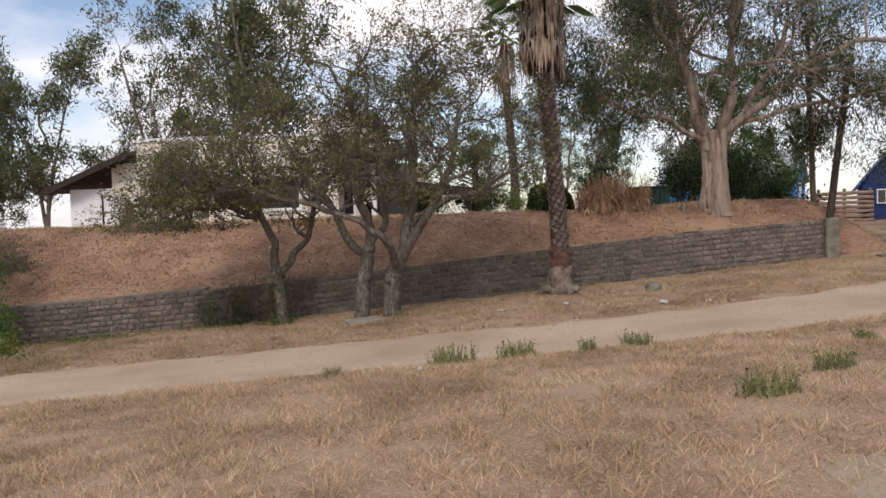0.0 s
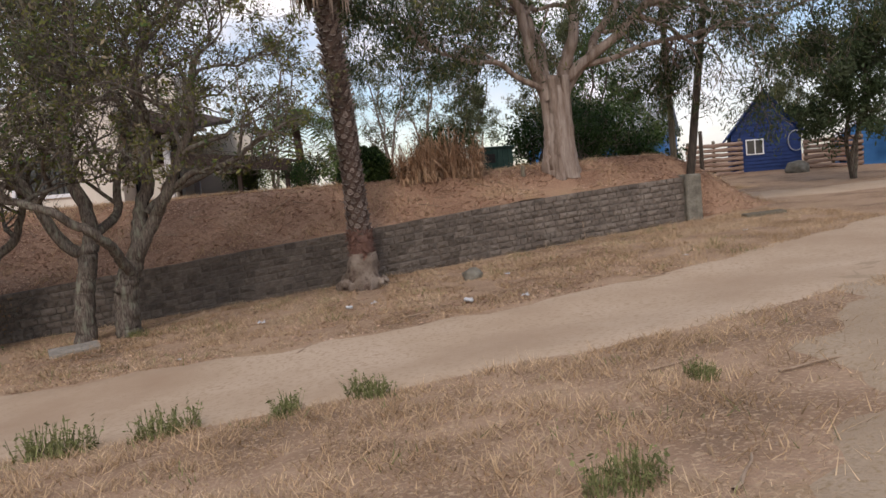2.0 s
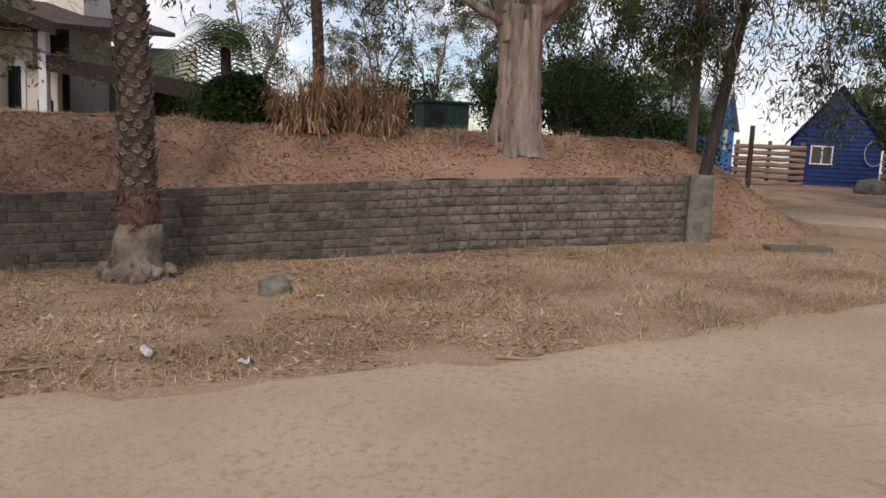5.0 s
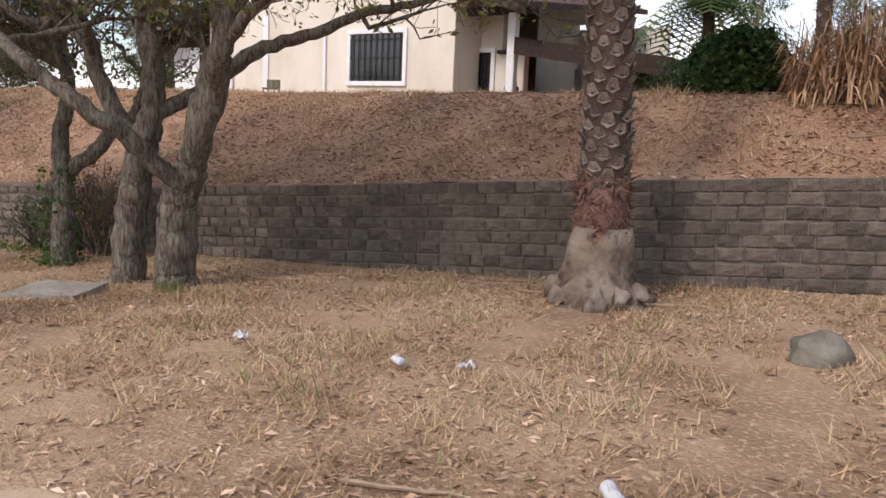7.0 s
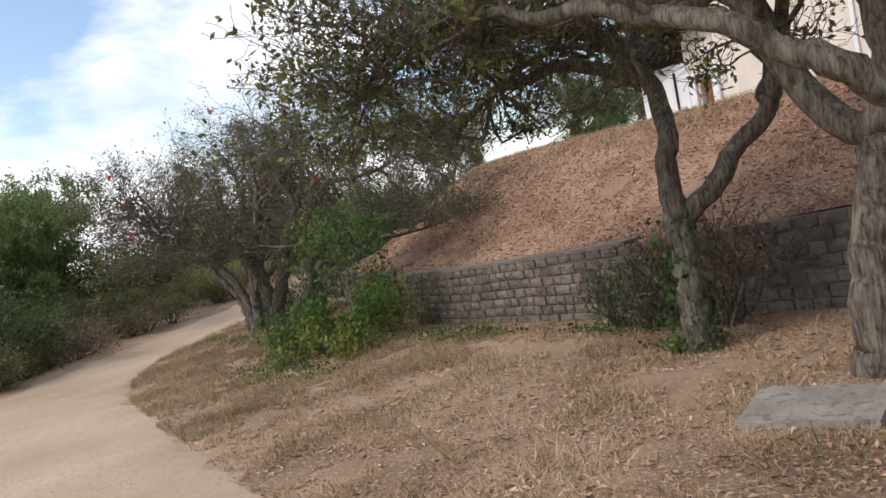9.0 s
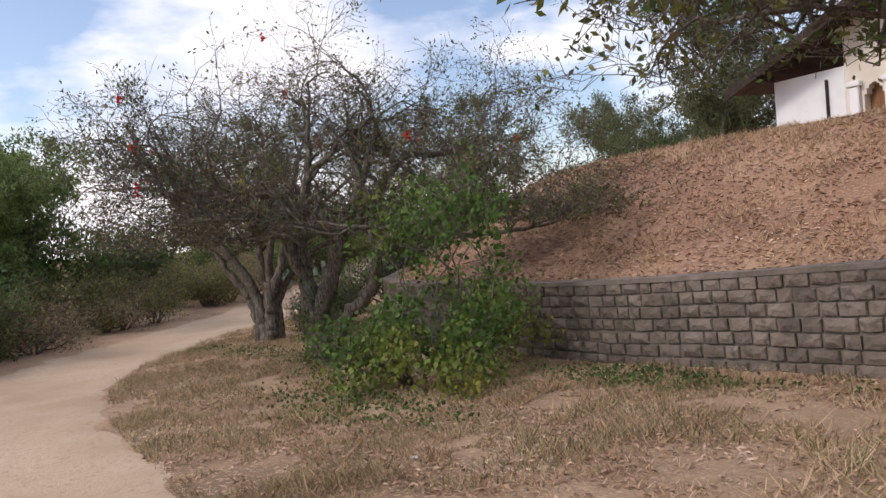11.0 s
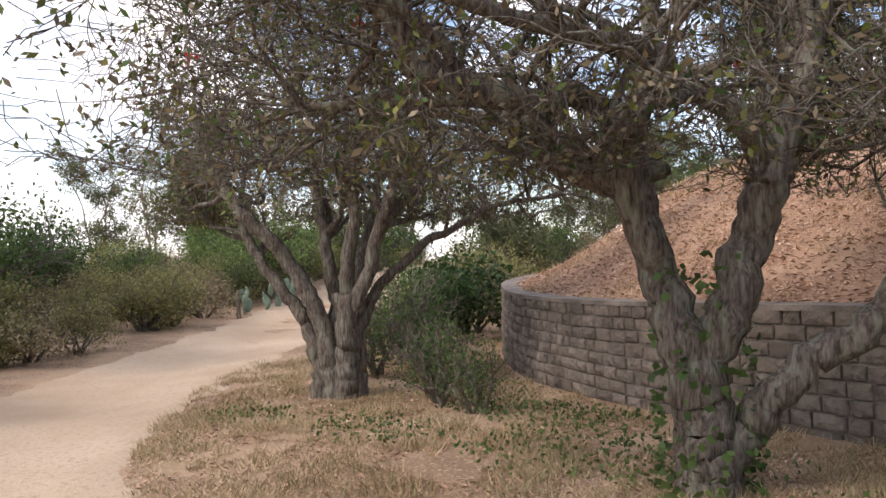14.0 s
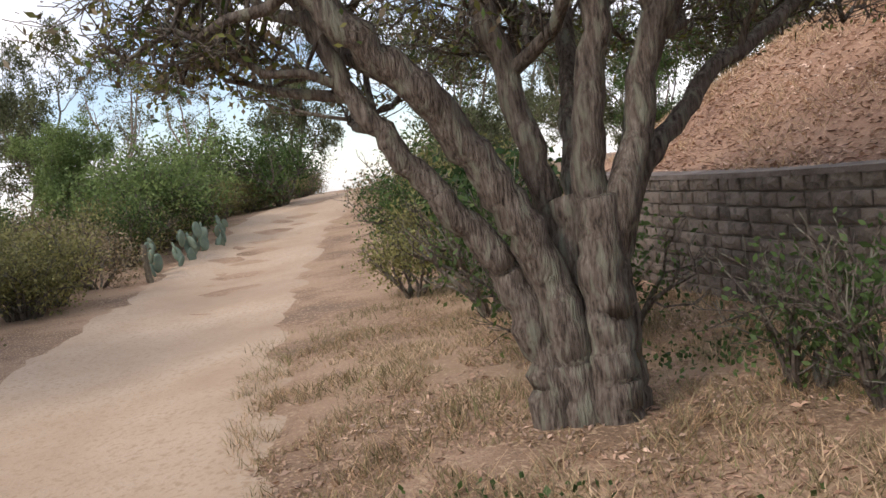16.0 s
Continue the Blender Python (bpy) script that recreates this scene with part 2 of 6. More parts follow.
M_PLANK = material("brown_planks", [(0.3, (0.15, 0.075, 0.035)), (0.7, (0.28, 0.15, 0.075))], scale=3, bump=0.5, stretch=(4, 4, 0.8))
M_POST = material("weathered_post", [(0.3, (0.10, 0.085, 0.06)), (0.55, (0.19, 0.165, 0.12)), (0.75, (0.26, 0.23, 0.17))], scale=5, bump=0.7, stretch=(4, 4, 0.4))
M_DARK_POST = material("dark_post", [(0.3, (0.035, 0.028, 0.022)), (0.7, (0.09, 0.072, 0.058))], scale=5, bump=0.7, stretch=(4, 4, 0.4))
M_ROCK = material("grey_rock", [(0.3, (0.10, 0.09, 0.07)), (0.55, (0.19, 0.175, 0.14)), (0.78, (0.26, 0.245, 0.20))], scale=5, bump=1.0, bump_scale=20)
M_STICK = material("dry_sticks", [(0.3, (0.20, 0.13, 0.085)), (0.7, (0.42, 0.33, 0.24))], scale=6, bump=0.4, island=0.3)
M_LITTER_WHITE = material("litter_white", [(0.3, (0.42, 0.43, 0.45)), (0.7, (0.62, 0.63, 0.65))], scale=25, bump=0.3, rough=0.4)
M_CACTUS = material("cactus_skin", [(0.3, (0.12, 0.17, 0.12)), (0.7, (0.24, 0.30, 0.23))], scale=4, bump=0.3)
M_RUBBER = material("black_rubber", [(0.3, (0.012, 0.012, 0.012)), (0.7, (0.03, 0.03, 0.03))], scale=6, bump=0.2)


# ---- building helpers ----
def tail(ob, mat, parent=None, label="", smooth=False):
    ob.data.materials.append(mat)
    if parent is not None:
        ob.parent = parent
    if label:
        ob["label"] = label
    if smooth:
        ob.data.polygons.foreach_set("use_smooth", [True] * len(ob.data.polygons))
    return ob


def raw(name, verts, faces, mat, parent=None, label="", smooth=False):
    me = bpy.data.meshes.new(name)
    me.from_pydata(verts, [], faces)
    me.update()
    return tail(new(name, me), mat, parent, label, smooth)


def part(name, bm, mat, parent=None, label="", smooth=False):
    me = bpy.data.meshes.new(name)
    bm.to_mesh(me)
    bm.free()
    return tail(new(name, me), mat, parent, label, smooth)


def empty(name, x=0.0, y=0.0, z=0.0, rz=0.0):
    ob = new(name)
    ob.empty_display_size = 0.2
    ob.matrix_basis = pose(x, y, z, 0, 0, rz)
    return ob


def quads(name, verts, n_corner, mat, parent=None, label=""):
    """Loose faces of n_corner corners each from an array of corners."""
    verts = np.asarray(verts, np.float32).reshape(-1, 3)
    count = len(verts) // n_corner
    me = bpy.data.meshes.new(name)
    me.vertices.add(len(verts))
    me.vertices.foreach_set("co", verts.ravel())
    me.loops.add(len(verts))
    me.loops.foreach_set("vertex_index", np.arange(len(verts), dtype=np.int32))
    me.polygons.add(count)
    me.polygons.foreach_set("loop_start", np.arange(0, len(verts), n_corner, dtype=np.int32))
    me.update(calc_edges=True)
    return tail(new(name, me), mat, parent, label)


def block(bm, x0, y0, z0, x1, y1, z1, bevel=0.0, m=None):
    r = bmesh.ops.create_cube(bm, size=1.0)
    mt = Matrix.Translation(((x0 + x1) / 2, (y0 + y1) / 2, (z0 + z1) / 2)) @ Matrix.Diagonal((x1 - x0, y1 - y0, z1 - z0, 1))
    bmesh.ops.transform(bm, matrix=(m or Matrix()) @ mt, verts=r["verts"])
    if bevel:
        es = list({e for v in r["verts"] for e in v.link_edges})
        bmesh.ops.bevel(bm, geom=es, offset=bevel, segments=1, affect="EDGES")
    return bm


def box(name, x0, y0, z0, x1, y1, z1, mat, parent=None, label="", bevel=0.006, m=None):
    return part(name, block(bmesh.new(), x0, y0, z0, x1, y1, z1, bevel, m), mat, parent, label)


def slab(name, outline, z_of, thick, mat, parent=None, label=""):
    """A flat piece with the outline (x, y), its top at z_of(x, y)."""
    n = len(outline)
    v = [(x, y, z_of(x, y)) for x, y in outline] + [(x, y, z_of(x, y) - thick) for x, y in outline]
    f = [tuple(range(n)), tuple(range(2 * n - 1, n - 1, -1))] + [(i, i + n, (i + 1) % n + n, (i + 1) % n) for i in range(n)]
    return raw(name, v, f, mat, parent, label)


def tubes(lines, sides=None):
    """Verts and faces of tapered tubes along (points, radii) lines."""
    V, F = [], []
    for pts, rad in lines:
        r0 = max(rad)
        k = sides or (10 if r0 > 0.09 else 7 if r0 > 0.035 else 5 if r0 > 0.014 else 3)
        pts = np.asarray(pts, float)
        d = np.gradient(pts, axis=0)
        d /= np.linalg.norm(d, axis=1)[:, None] + 1e-9
        ref = np.array([1.0, 0, 0]) if abs(d[0][0]) < 0.8 else np.array([0, 1.0, 0])
        base = len(V)
        a = np.arange(k) * 2 * math.pi / k
        for p, t, r in zip(pts, d, rad):
            u = np.cross(t, ref)
            u /= np.linalg.norm(u) + 1e-9
            w = np.cross(t, u)
            ref = np.cross(u, t)
            ring = p + r * (np.cos(a)[:, None] * u + np.sin(a)[:, None] * w)
            V += ring.tolist()
        m = len(pts)
        for i in range(m - 1):
            for j in range(k):
                j2 = (j + 1) % k
                F.append((base + i * k + j, base + i * k + j2, base + (i + 1) * k + j2, base + (i + 1) * k + j))
        F.append(tuple(base + (m - 1) * k + j for j in range(k)))
    return V, F


def leaves(centres, size, rng, aspect=0.45, droop=0.0, jitter=0.35):
    """Rhomb leaves round the centres, each a folded blade."""
    c = np.asarray(centres, float)
    n = len(c)
    d = rng.normal(size=(n, 3))
    d[:, 2] -= droop
    d /= np.linalg.norm(d, axis=1)[:, None]
    s = rng.normal(size=(n, 3))
    s -= (s * d).sum(1)[:, None] * d
    s /= np.linalg.norm(s, axis=1)[:, None]
    L = (size * (1 + jitter * rng.uniform(-1, 1, n)))[:, None]
    return np.stack([c - d * L / 2, c + s * L * aspect / 2, c + d * L / 2, c - s * L * aspect / 2], 1)


def smooth_curve(pts, per=6):
    """A Catmull-Rom line through pts."""
    p = np.asarray(pts, float)
    p = np.vstack([2 * p[0] - p[1], p, 2 * p[-1] - p[-2]])
    out = []
    for i in range(1, len(p) - 2):
        for k in range(per):
            t = k / per
            out.append(0.5 * (2 * p[i] + (p[i + 1] - p[i - 1]) * t + (2 * p[i - 1] - 5 * p[i] + 4 * p[i + 1] - p[i + 2]) * t * t
                              + (3 * p[i] - p[i - 1] - 3 * p[i + 1] + p[i + 2]) * t ** 3))
    out.append(p[-2])
    return np.array(out)


# ---- plan ----
ROAD_X = (60, 30, 14, 8, 3, -2, -7, -12, -16, -19.5, -23, -28, -33, -38, -46)
ROAD_Y = (24.0, 20.6, 15.6, 12.7, 11.45, 11.5, 11.55, 11.75, 12.5, 14.2, 17.0, 21.8, 27.4, 34.5, 46)
ROAD = smooth_curve(list(zip(ROAD_X, ROAD_Y)), 10)
WALL_X = (10.0, 8.0, 6.2, 3.0, 0.6, -3.5, -8.8, -12.0, -14.5, -16.5, -18.3, -20.5, -22.3, -23.4, -24.0)
WALL_Y = (20.05, 19.55, 19.05, 18.35, 18.1, 17.95, 17.8, 17.9, 18.3, 19.0, 20.1, 22.2, 24.8, 27.6, 31.0)
WALL_TOP = (0.97, 0.88, 0.79, 0.56, 0.37, 0.02, -0.33, -0.44, -0.50, -0.54, -0.54, -0.5, -0.45, -0.4, -0.4)
WALL = smooth_curve([(a, b, c) for a, b, c in zip(WALL_X, WALL_Y, WALL_TOP)], 10)
_wx, _wy, _wz = WALL[::-1, 0], WALL[::-1, 1], WALL[::-1, 2]
_rx, _ry = ROAD[::-1, 0], ROAD[::-1, 1]


def road_y(x):
    return float(np.interp(x, _rx, _ry))


def wall_y(x):
    return float(np.interp(x, _wx, _wy)) + max(0.0, x - 10) * 0.2


def wall_top(x):
    return float(np.interp(x, _wx, _wz))


def ground_z(x, y):
    cx, cy = min(max(x, -36), 22), min(max(y, -8), 36)
    u, v = cx / 10, (cy - 10) / 10
    z = -0.4555 + 0.6324 * u - 0.2691 * v + 0.0302 * u * v - 0.053 * u * u + 0.0867 * v * v + 0.0433 * u * u * v - 0.0452 * u ** 3
    z -= 0.12 * math.exp(-((y - road_y(x)) / 1.9) ** 2)
    return z + 0.025 * noise.noise((x * 0.8, y * 0.8, 0)) + 0.012 * noise.noise((x * 3, y * 3, 5))


def smoothstep(t):
    t = min(max(t, 0.0), 1.0)
    return t * t * (3 - 2 * t)


def bank_z(x, y):
    """The mound behind the wall."""
    d = y - wall_y(x)
    if x < -14:
        d = d / (1 + 0.08 * min(-14 - x, 8) / 2)
    top = wall_top(x) - 0.03
    crest = 1.42 + 0.10 * smoothstep((x - 4) / 5) - 1.2 * smoothstep((-17.0 - x) / 7.0)
    t = min(max(d / (4.3 - 2.5 * smoothstep((x + 6) / 10.5)), 0), 1)
    z = top + (crest - top) * (0.35 * t + 0.65 * smoothstep(t)) + 0.10 * smoothstep((d - 4) / 8)
    z += 0.035 * noise.noise((x * 0.9, y * 0.9, 3)) + 0.018 * noise.noise((x * 3.1, y * 3.1, 8))
    g = ground_z(x, y) - 0.06
    if x > 10.0:
        z = g + (z - g) * (1 - smoothstep((x - 10.0) / 3.4)) * smoothstep(d / 1.3)
    if x < -22.5:
        z = g + (z - g) * (1 - smoothstep((-22.5 - x) / 3.5))
    return z


def land_z(x, y):
    """The surface one stands on: the mound behind the wall, else the ground."""
    return max(bank_z(x, y), ground_z(x, y)) if y > wall_y(x) and -26 < x < 13.4 else ground_z(x, y)


# ---- ground, bank, road ----
def axis(spans):
    out = []
    for a, b, s in spans:
        out += list(np.arange(a, b, s))
    return out + [spans[-1][1]]


def sheet(name, xs, ys, z_of, mat, y_of=lambda x, y: y):
    V = [(x, y_of(x, y), z_of(x, y_of(x, y))) for x in xs for y in ys]
    ny = len(ys)
    F = [(i * ny + j, (i + 1) * ny + j, (i + 1) * ny + j + 1, i * ny + j + 1) for i in range(len(xs) - 1) for j in range(ny - 1)]
    return raw(name, V, F, mat, smooth=True)


gx = axis([(-900, -120, 130), (-120, -40, 10), (-40, -24, 1.2), (-24, 14, 0.28), (14, 40, 1.6), (40, 120, 10), (120, 900.1, 130)])
gy = axis([(-600, -60, 90), (-60, -8, 4), (-8, 3, 0.8), (3, 21, 0.26), (21, 45, 1.2), (45, 120, 8), (120, 1200.1, 180)])
ground = tagged(sheet("ground", gx, gy, ground_z, M_GROUND), "dry tan grass ground with bare earth patches", "ground", kind="structure")

bx = axis([(-26, -24, 0.5), (-24, 13.4, 0.3)])
bd = [0.1, 0.25, 0.5] + axis([(0.75, 5, 0.25), (5, 10, 0.6), (10, 26, 2.0)])
bank = tagged(sheet("bank", bx, bd, bank_z, M_BANK, lambda x, d: wall_y(x) + d), "sloping earth bank covered with brown fallen leaves", "bank", kind="structure")


def road_strip(name, line, half, lift, mat, wob, cross=12):
    line = np.asarray(line)
    t = np.gradient(line, axis=0)
    t /= np.linalg.norm(t, axis=1)[:, None]
    V, F = [], []
    for i, (p, d) in enumerate(zip(line, t)):
        nrm = np.array([-d[1], d[0]])
        hl = half + wob * noise.noise((i * 0.37, 1.7, 4)) + wob * 0.6 * noise.noise((i * 1.3, 2.2, 9))
        hr = half + wob * noise.noise((i * 0.31, 7.7, 1)) + wob * 0.6 * noise.noise((i * 1.1, 6.2, 3))
        for k in range(cross + 1):
            s = -hl + (hl + hr) * k / cross
            x, y = p + nrm * s
            e = min(k, cross - k)
            V.append((x, y, ground_z(x, y) + (lift if e else -0.02)))
    c = cross + 1
    for i in range(len(line) - 1):
        for k in range(cross):
            F.append((i * c + k, (i + 1) * c + k, (i + 1) * c + k + 1, i * c + k + 1))
    return raw(name, V, F, mat, smooth=True)


def resample(line, step):
    line = np.asarray(line, float)
    s = np.r_[0, np.cumsum(np.linalg.norm(np.diff(line, axis=0), axis=1))]
    q = np.arange(0, s[-1], step)
    return np.stack([np.interp(q, s, line[:, k]) for k in range(line.shape[1])], 1)


road = tagged(road_strip("road", resample(ROAD, 0.3), 1.6, 0.022, M_ROAD, 0.28), "pale sandy dirt road with wheel tracks", "road", kind="structure")
side_path = resample(smooth_curve([(-8.5, -14), (-3.6, -6), (0.7, -0.3), (2.75, 2.5), (4.85, 5.2), (6.9, 8.1), (9.6, 12.0)], 10), 0.3)
path = tagged(road_strip("side_path", side_path, 1.6, 0.02, M_PATH, 0.5), "pale gravel side path joining the road", "path", kind="structure")
upper = resample(smooth_curve([(11.6, 27.5), (14, 23.8), (17.5, 22.2), (24, 21.6), (45, 22)], 10), 0.4)
upper_road = tagged(road_strip("upper_road", upper, 1.2, 0.03, M_ROAD, 0.25), "sandy road running past the blue cabin", "road", kind="structure")

# ---- trees ----
class Plant:
    """Limbs and leaf places of one tree."""

    def __init__(self, seed):
        self.rng = np.random.default_rng(seed)
        self.lines, self.tips = [], []
        self.low = -9.0

    def branch(self, p, d, length, r, depth, wander=0.35, up=0.05, kids=3, spread=0.9, shrink=0.66, end=2):
        rng = self.rng
        n = max(3, min(8, int(length / 0.16)))
        pts, p, d = [np.array(p, float)], np.array(p, float), np.array(d, float)
        for i in range(n):
            d = d + rng.normal(size=3) * wander * 0.5 + np.array([0, 0, up])
            if p[2] < self.low and d[2] < 0.1:
                d[2] = 0.25
            d /= np.linalg.norm(d)
            p = p + d * length / n
            pts.append(p)
        r1 = max(r * 0.55, 0.003)
        self.lines.append((np.array(pts), np.linspace(r, r1, n + 1)))
        if depth == 0:
            self.tips += pts[1:]
            return
        for k in range(kids + end):
            i = n if k >= kids else int(rng.integers(max(1, n // 3), n + 1))
            e = rng.normal(size=3)
            e -= e.dot(d) * d
            e /= np.linalg.norm(e)
            a = spread * rng.uniform(0.6, 1.2) * (0.6 if k >= kids else 1)
            self.branch(pts[i], d * math.cos(a) + e * math.sin(a), length * shrink * rng.uniform(0.75, 1.2),
                        r1 * rng.uniform(0.6, 0.88), depth - 1, wander, up, kids, spread, shrink, end)

    def stem(self, pts, r0, r1, depth, count=5, length=1.2, start=0.35, taper=0.62, gnarl=0.07, **kw):
        """A main limb along pts, with side branches from start on."""
        rng = self.rng
        pts = [np.array(p, float) for p in pts]
        bent = [pts[0]]
        for a, b in zip(pts, pts[1:]):
            bent += [(a + b) / 2 + rng.normal(size=3) * gnarl * np.linalg.norm(b - a), b]
        line = smooth_curve(bent if gnarl else pts, 4)
        line[1:-1] += rng.normal(size=line[1:-1].shape) * min(r0, 0.13) * 0.10
        rad = np.linspace(r0, r1, len(line)) * (1 + (0.05 if count else 0.012) * rng.uniform(-1, 1, len(line)))
        self.lines.append((line, rad))
        t = np.gradient(line, axis=0)
        t /= np.linalg.norm(t, axis=1)[:, None]
        for k in range(count):
            i = len(line) - 1 if k < 2 else int(len(line) * (start + (1 - start) * rng.random()))
            i = min(i, len(line) - 1)
            e = rng.normal(size=3)
            e[2] += 0.25
            e -= e.dot(t[i]) * t[i]
            e /= np.linalg.norm(e)
            a = rng.uniform(0.25, 0.6) if k < 2 else rng.uniform(0.6, 1.15)
            self.branch(line[i], t[i] * math.cos(a) + e * math.sin(a), length * rng.uniform(0.7, 1.2), rad[i] * taper * rng.uniform(0.8, 1.1), depth, **kw)

    def build(self, name, bark, leaf_mats, per_tip, size, spread, label, category="tree", aspect=0.45, droop=0.0, group="", at=(0, 0, 0), clump=0.3):
        thing = empty(name, *at)
        off = np.array(at, float)
        V, F = tubes([(p - off, r) for p, r in self.lines])
        raw("trunk", V, F, bark, thing, smooth=True)
        tips = np.array(self.tips) - off
        tips = tips[self.rng.random(len(tips)) < clump]
        share_of = self.rng.lognormal(0, 0.7, len(tips))
        share_of /= share_of.sum()
        total = len(self.tips)
        for k, (mat, share) in enumerate(leaf_mats):
            n = int(total * per_tip * share)
            c = tips[self.rng.choice(len(tips), n, p=share_of)] + self.rng.normal(size=(n, 3)) * spread
            quads("crown" if k == 0 else "mixed_leaves", leaves(c, size, self.rng, aspect, droop), 4, mat, thing)
        return tagged(thing, label, category, group)


def foot(x, y, dz=-0.12):
    return np.array([x, y, ground_z(x, y) + dz])


KW = dict(wander=0.6, up=0.03, kids=3, spread=0.85, shrink=0.66)
KF = dict(wander=0.62, up=-0.015, kids=3, spread=1.0, shrink=0.66)

# the large forked coral tree in front of the bank
A = Plant(11)
A.low = 1.75
f1, f2 = foot(-1.72, 16.1), foot(-1.08, 16.15)
A.stem([f1, f1 + (0.02, 0, 0.25), (-1.66, 16.12, 0.0), (-1.58, 16.15, 0.45), (-1.52, 16.2, 0.8)], 0.17, 0.125, 0, count=0, gnarl=0.01)
A.stem([(-1.52, 16.2, 0.7), (-1.55, 16.3, 1.4), (-1.8, 16.5, 2.4), (-1.7, 16.6, 3.4), (-1.9, 16.6, 4.2)], 0.12, 0.05, 3, 11, 1.15, **KW)
A.stem([(-1.54, 16.2, 0.6), (-2.1, 16.1, 1.3), (-2.7, 15.9, 2.1), (-3.1, 15.8, 3.0)], 0.10, 0.045, 3, 10, 1.1, **KW)
A.stem([f2, f2 + (0.0, 0, 0.25), (-1.06, 16.15, 0.0), (-1.0, 16.15, 0.25), (-0.9, 16.18, 0.5)], 0.205, 0.15, 0, count=0, gnarl=0.01)
A.stem([(-0.9, 16.1, 0.3), (-1.0, 15.6, 0.72), (-1.2, 15.2, 1.05), (-1.6, 15.05, 1.34), (-2.6, 15.15, 1.72), (-3.6, 15.3, 2.0), (-4.4, 15.4, 2.0)], 0.088, 0.035, 3, 11, 0.9, start=0.55, **KW)
A.stem([(-0.9, 16.18, 0.4), (-0.72, 16.25, 1.2), (-0.55, 16.2, 2.1), (-0.6, 16.3, 3.3), (-0.45, 16.4, 4.5)], 0.135, 0.045, 3, 12, 1.15, **KW)
A.stem([(-0.9, 16.18, 0.4), (-0.5, 16.1, 1.1), (-0.1, 15.9, 1.7), (0.3, 15.7, 2.6), (0.45, 15.6, 3.4)], 0.115, 0.045, 3, 10, 1.1, **KW)
A.stem([(-0.62, 16.2, 1.2), (-0.1, 16.5, 1.6), (0.5, 16.8, 1.85), (1.25, 16.8, 1.95)], 0.075, 0.03, 2, 6, 0.75, **KW)
A.stem([(-0.4, 16.1, 1.3), (0.2, 15.8, 1.75), (0.9, 15.5, 1.9), (1.6, 15.4, 2.3)], 0.065, 0.03, 2, 6, 0.75, **KW)
A.stem([(-1.52, 16.2, 0.9), (-1.2, 16.9, 1.8), (-1.1, 17.4, 2.8)], 0.085, 0.04, 3, 9, 1.1, **KW)
A.build("coral_tree", M_BARK, [(M_LEAF_OLIVE, 0.6), (M_LEAF_GREEN, 0.15), (M_LEAF_GREY, 0.25)], 1.1, 0.072, 0.055,
        "gnarled grey coral tree with twin trunks and sparse olive leaves", group="coral trees", at=tuple(f2))

B = Plant(12)
B.low = 1.3
fb = foot(-3.45, 16.55)
B.stem([fb, (-3.48, 16.6, -0.45), (-3.55, 16.65, -0.05), (-3.6, 16.7, 0.35)], 0.135, 0.11, 0, count=0, gnarl=0.01)
B.stem([(-3.58, 16.68, 0.25), (-3.6, 16.75, 0.9), (-4.0, 17.0, 1.6), (-4.3, 17.2, 2.1), (-4.6, 17.2, 3.0)], 0.10, 0.045, 3, 12, 1.1, **KW)
B.stem([(-3.58, 16.68, 0.2), (-3.25, 17.1, 0.7), (-2.95, 17.3, 1.15), (-2.7, 17.3, 2.0)], 0.09, 0.05, 3, 8, 1.0, **KW)
B.stem([(-4.0, 17.0, 1.45), (-4.6, 16.6, 1.75), (-5.2, 16.3, 1.7), (-5.7, 16.1, 1.4)], 0.075, 0.03, 3, 12, 0.9, **KW)
B.stem([(-4.0, 17.0, 1.5), (-4.3, 16.2, 2.0), (-4.6, 15.6, 2.2), (-4.9, 15.1, 2.2)], 0.07, 0.03, 3, 11, 0.9, **KW)
B.stem([(-4.2, 17.1, 1.7), (-4.7, 17.2, 2.3), (-5.1, 17.3, 2.8)], 0.07, 0.03, 3, 9, 0.95, **KW)
B.build("coral_tree", M_BARK, [(M_LEAF_OLIVE, 0.65), (M_LEAF_GREEN, 0.2), (M_LEAF_GREY, 0.15)], 0.65, 0.07, 0.055,
        "forked coral tree with ivy at its foot and spreading limbs", group="coral trees", at=tuple(fb))


def limb_frame(base, right, ahead):
    """Limb points given as (to the side, up, ahead) of a tree's foot."""
    r, a = np.array([right[0], right[1], 0.0]), np.array([ahead[0], ahead[1], 0.0])
    return lambda *rows: [base + r * u + a * w + np.array([0, 0, z]) for u, z, w in rows]


C = Plant(13)
C.low = 0.45
fc = foot(-13.14, 16.22)
L = limb_frame(fc, (0.658, 0.753), (-0.753, 0.658))
C.stem(L((0, 0, 0), (0, 0.3, 0), (-0.02, 0.55, 0), (-0.05, 0.85, 0)), 0.185, 0.165, 0, count=0, gnarl=0.01)
C.stem(L((-0.05, 0.75, 0), (-0.2, 1.25, 0.05), (-0.3, 1.8, 0.15), (-0.25, 2.4, 0.3), (-0.12, 3.2, 0.4)), 0.145, 0.05, 3, 9, 1.1, **KF)
C.stem(L((-0.22, 1.35, 0.05), (-0.38, 1.75, 0.0), (-0.42, 2.15, -0.1), (-0.75, 2.3, -0.3), (-1.15, 2.25, -0.5), (-1.55, 2.35, -0.7), (-1.8, 2.7, -0.8)), 0.095, 0.045, 3, 10, 0.95, start=0.5, **KF)
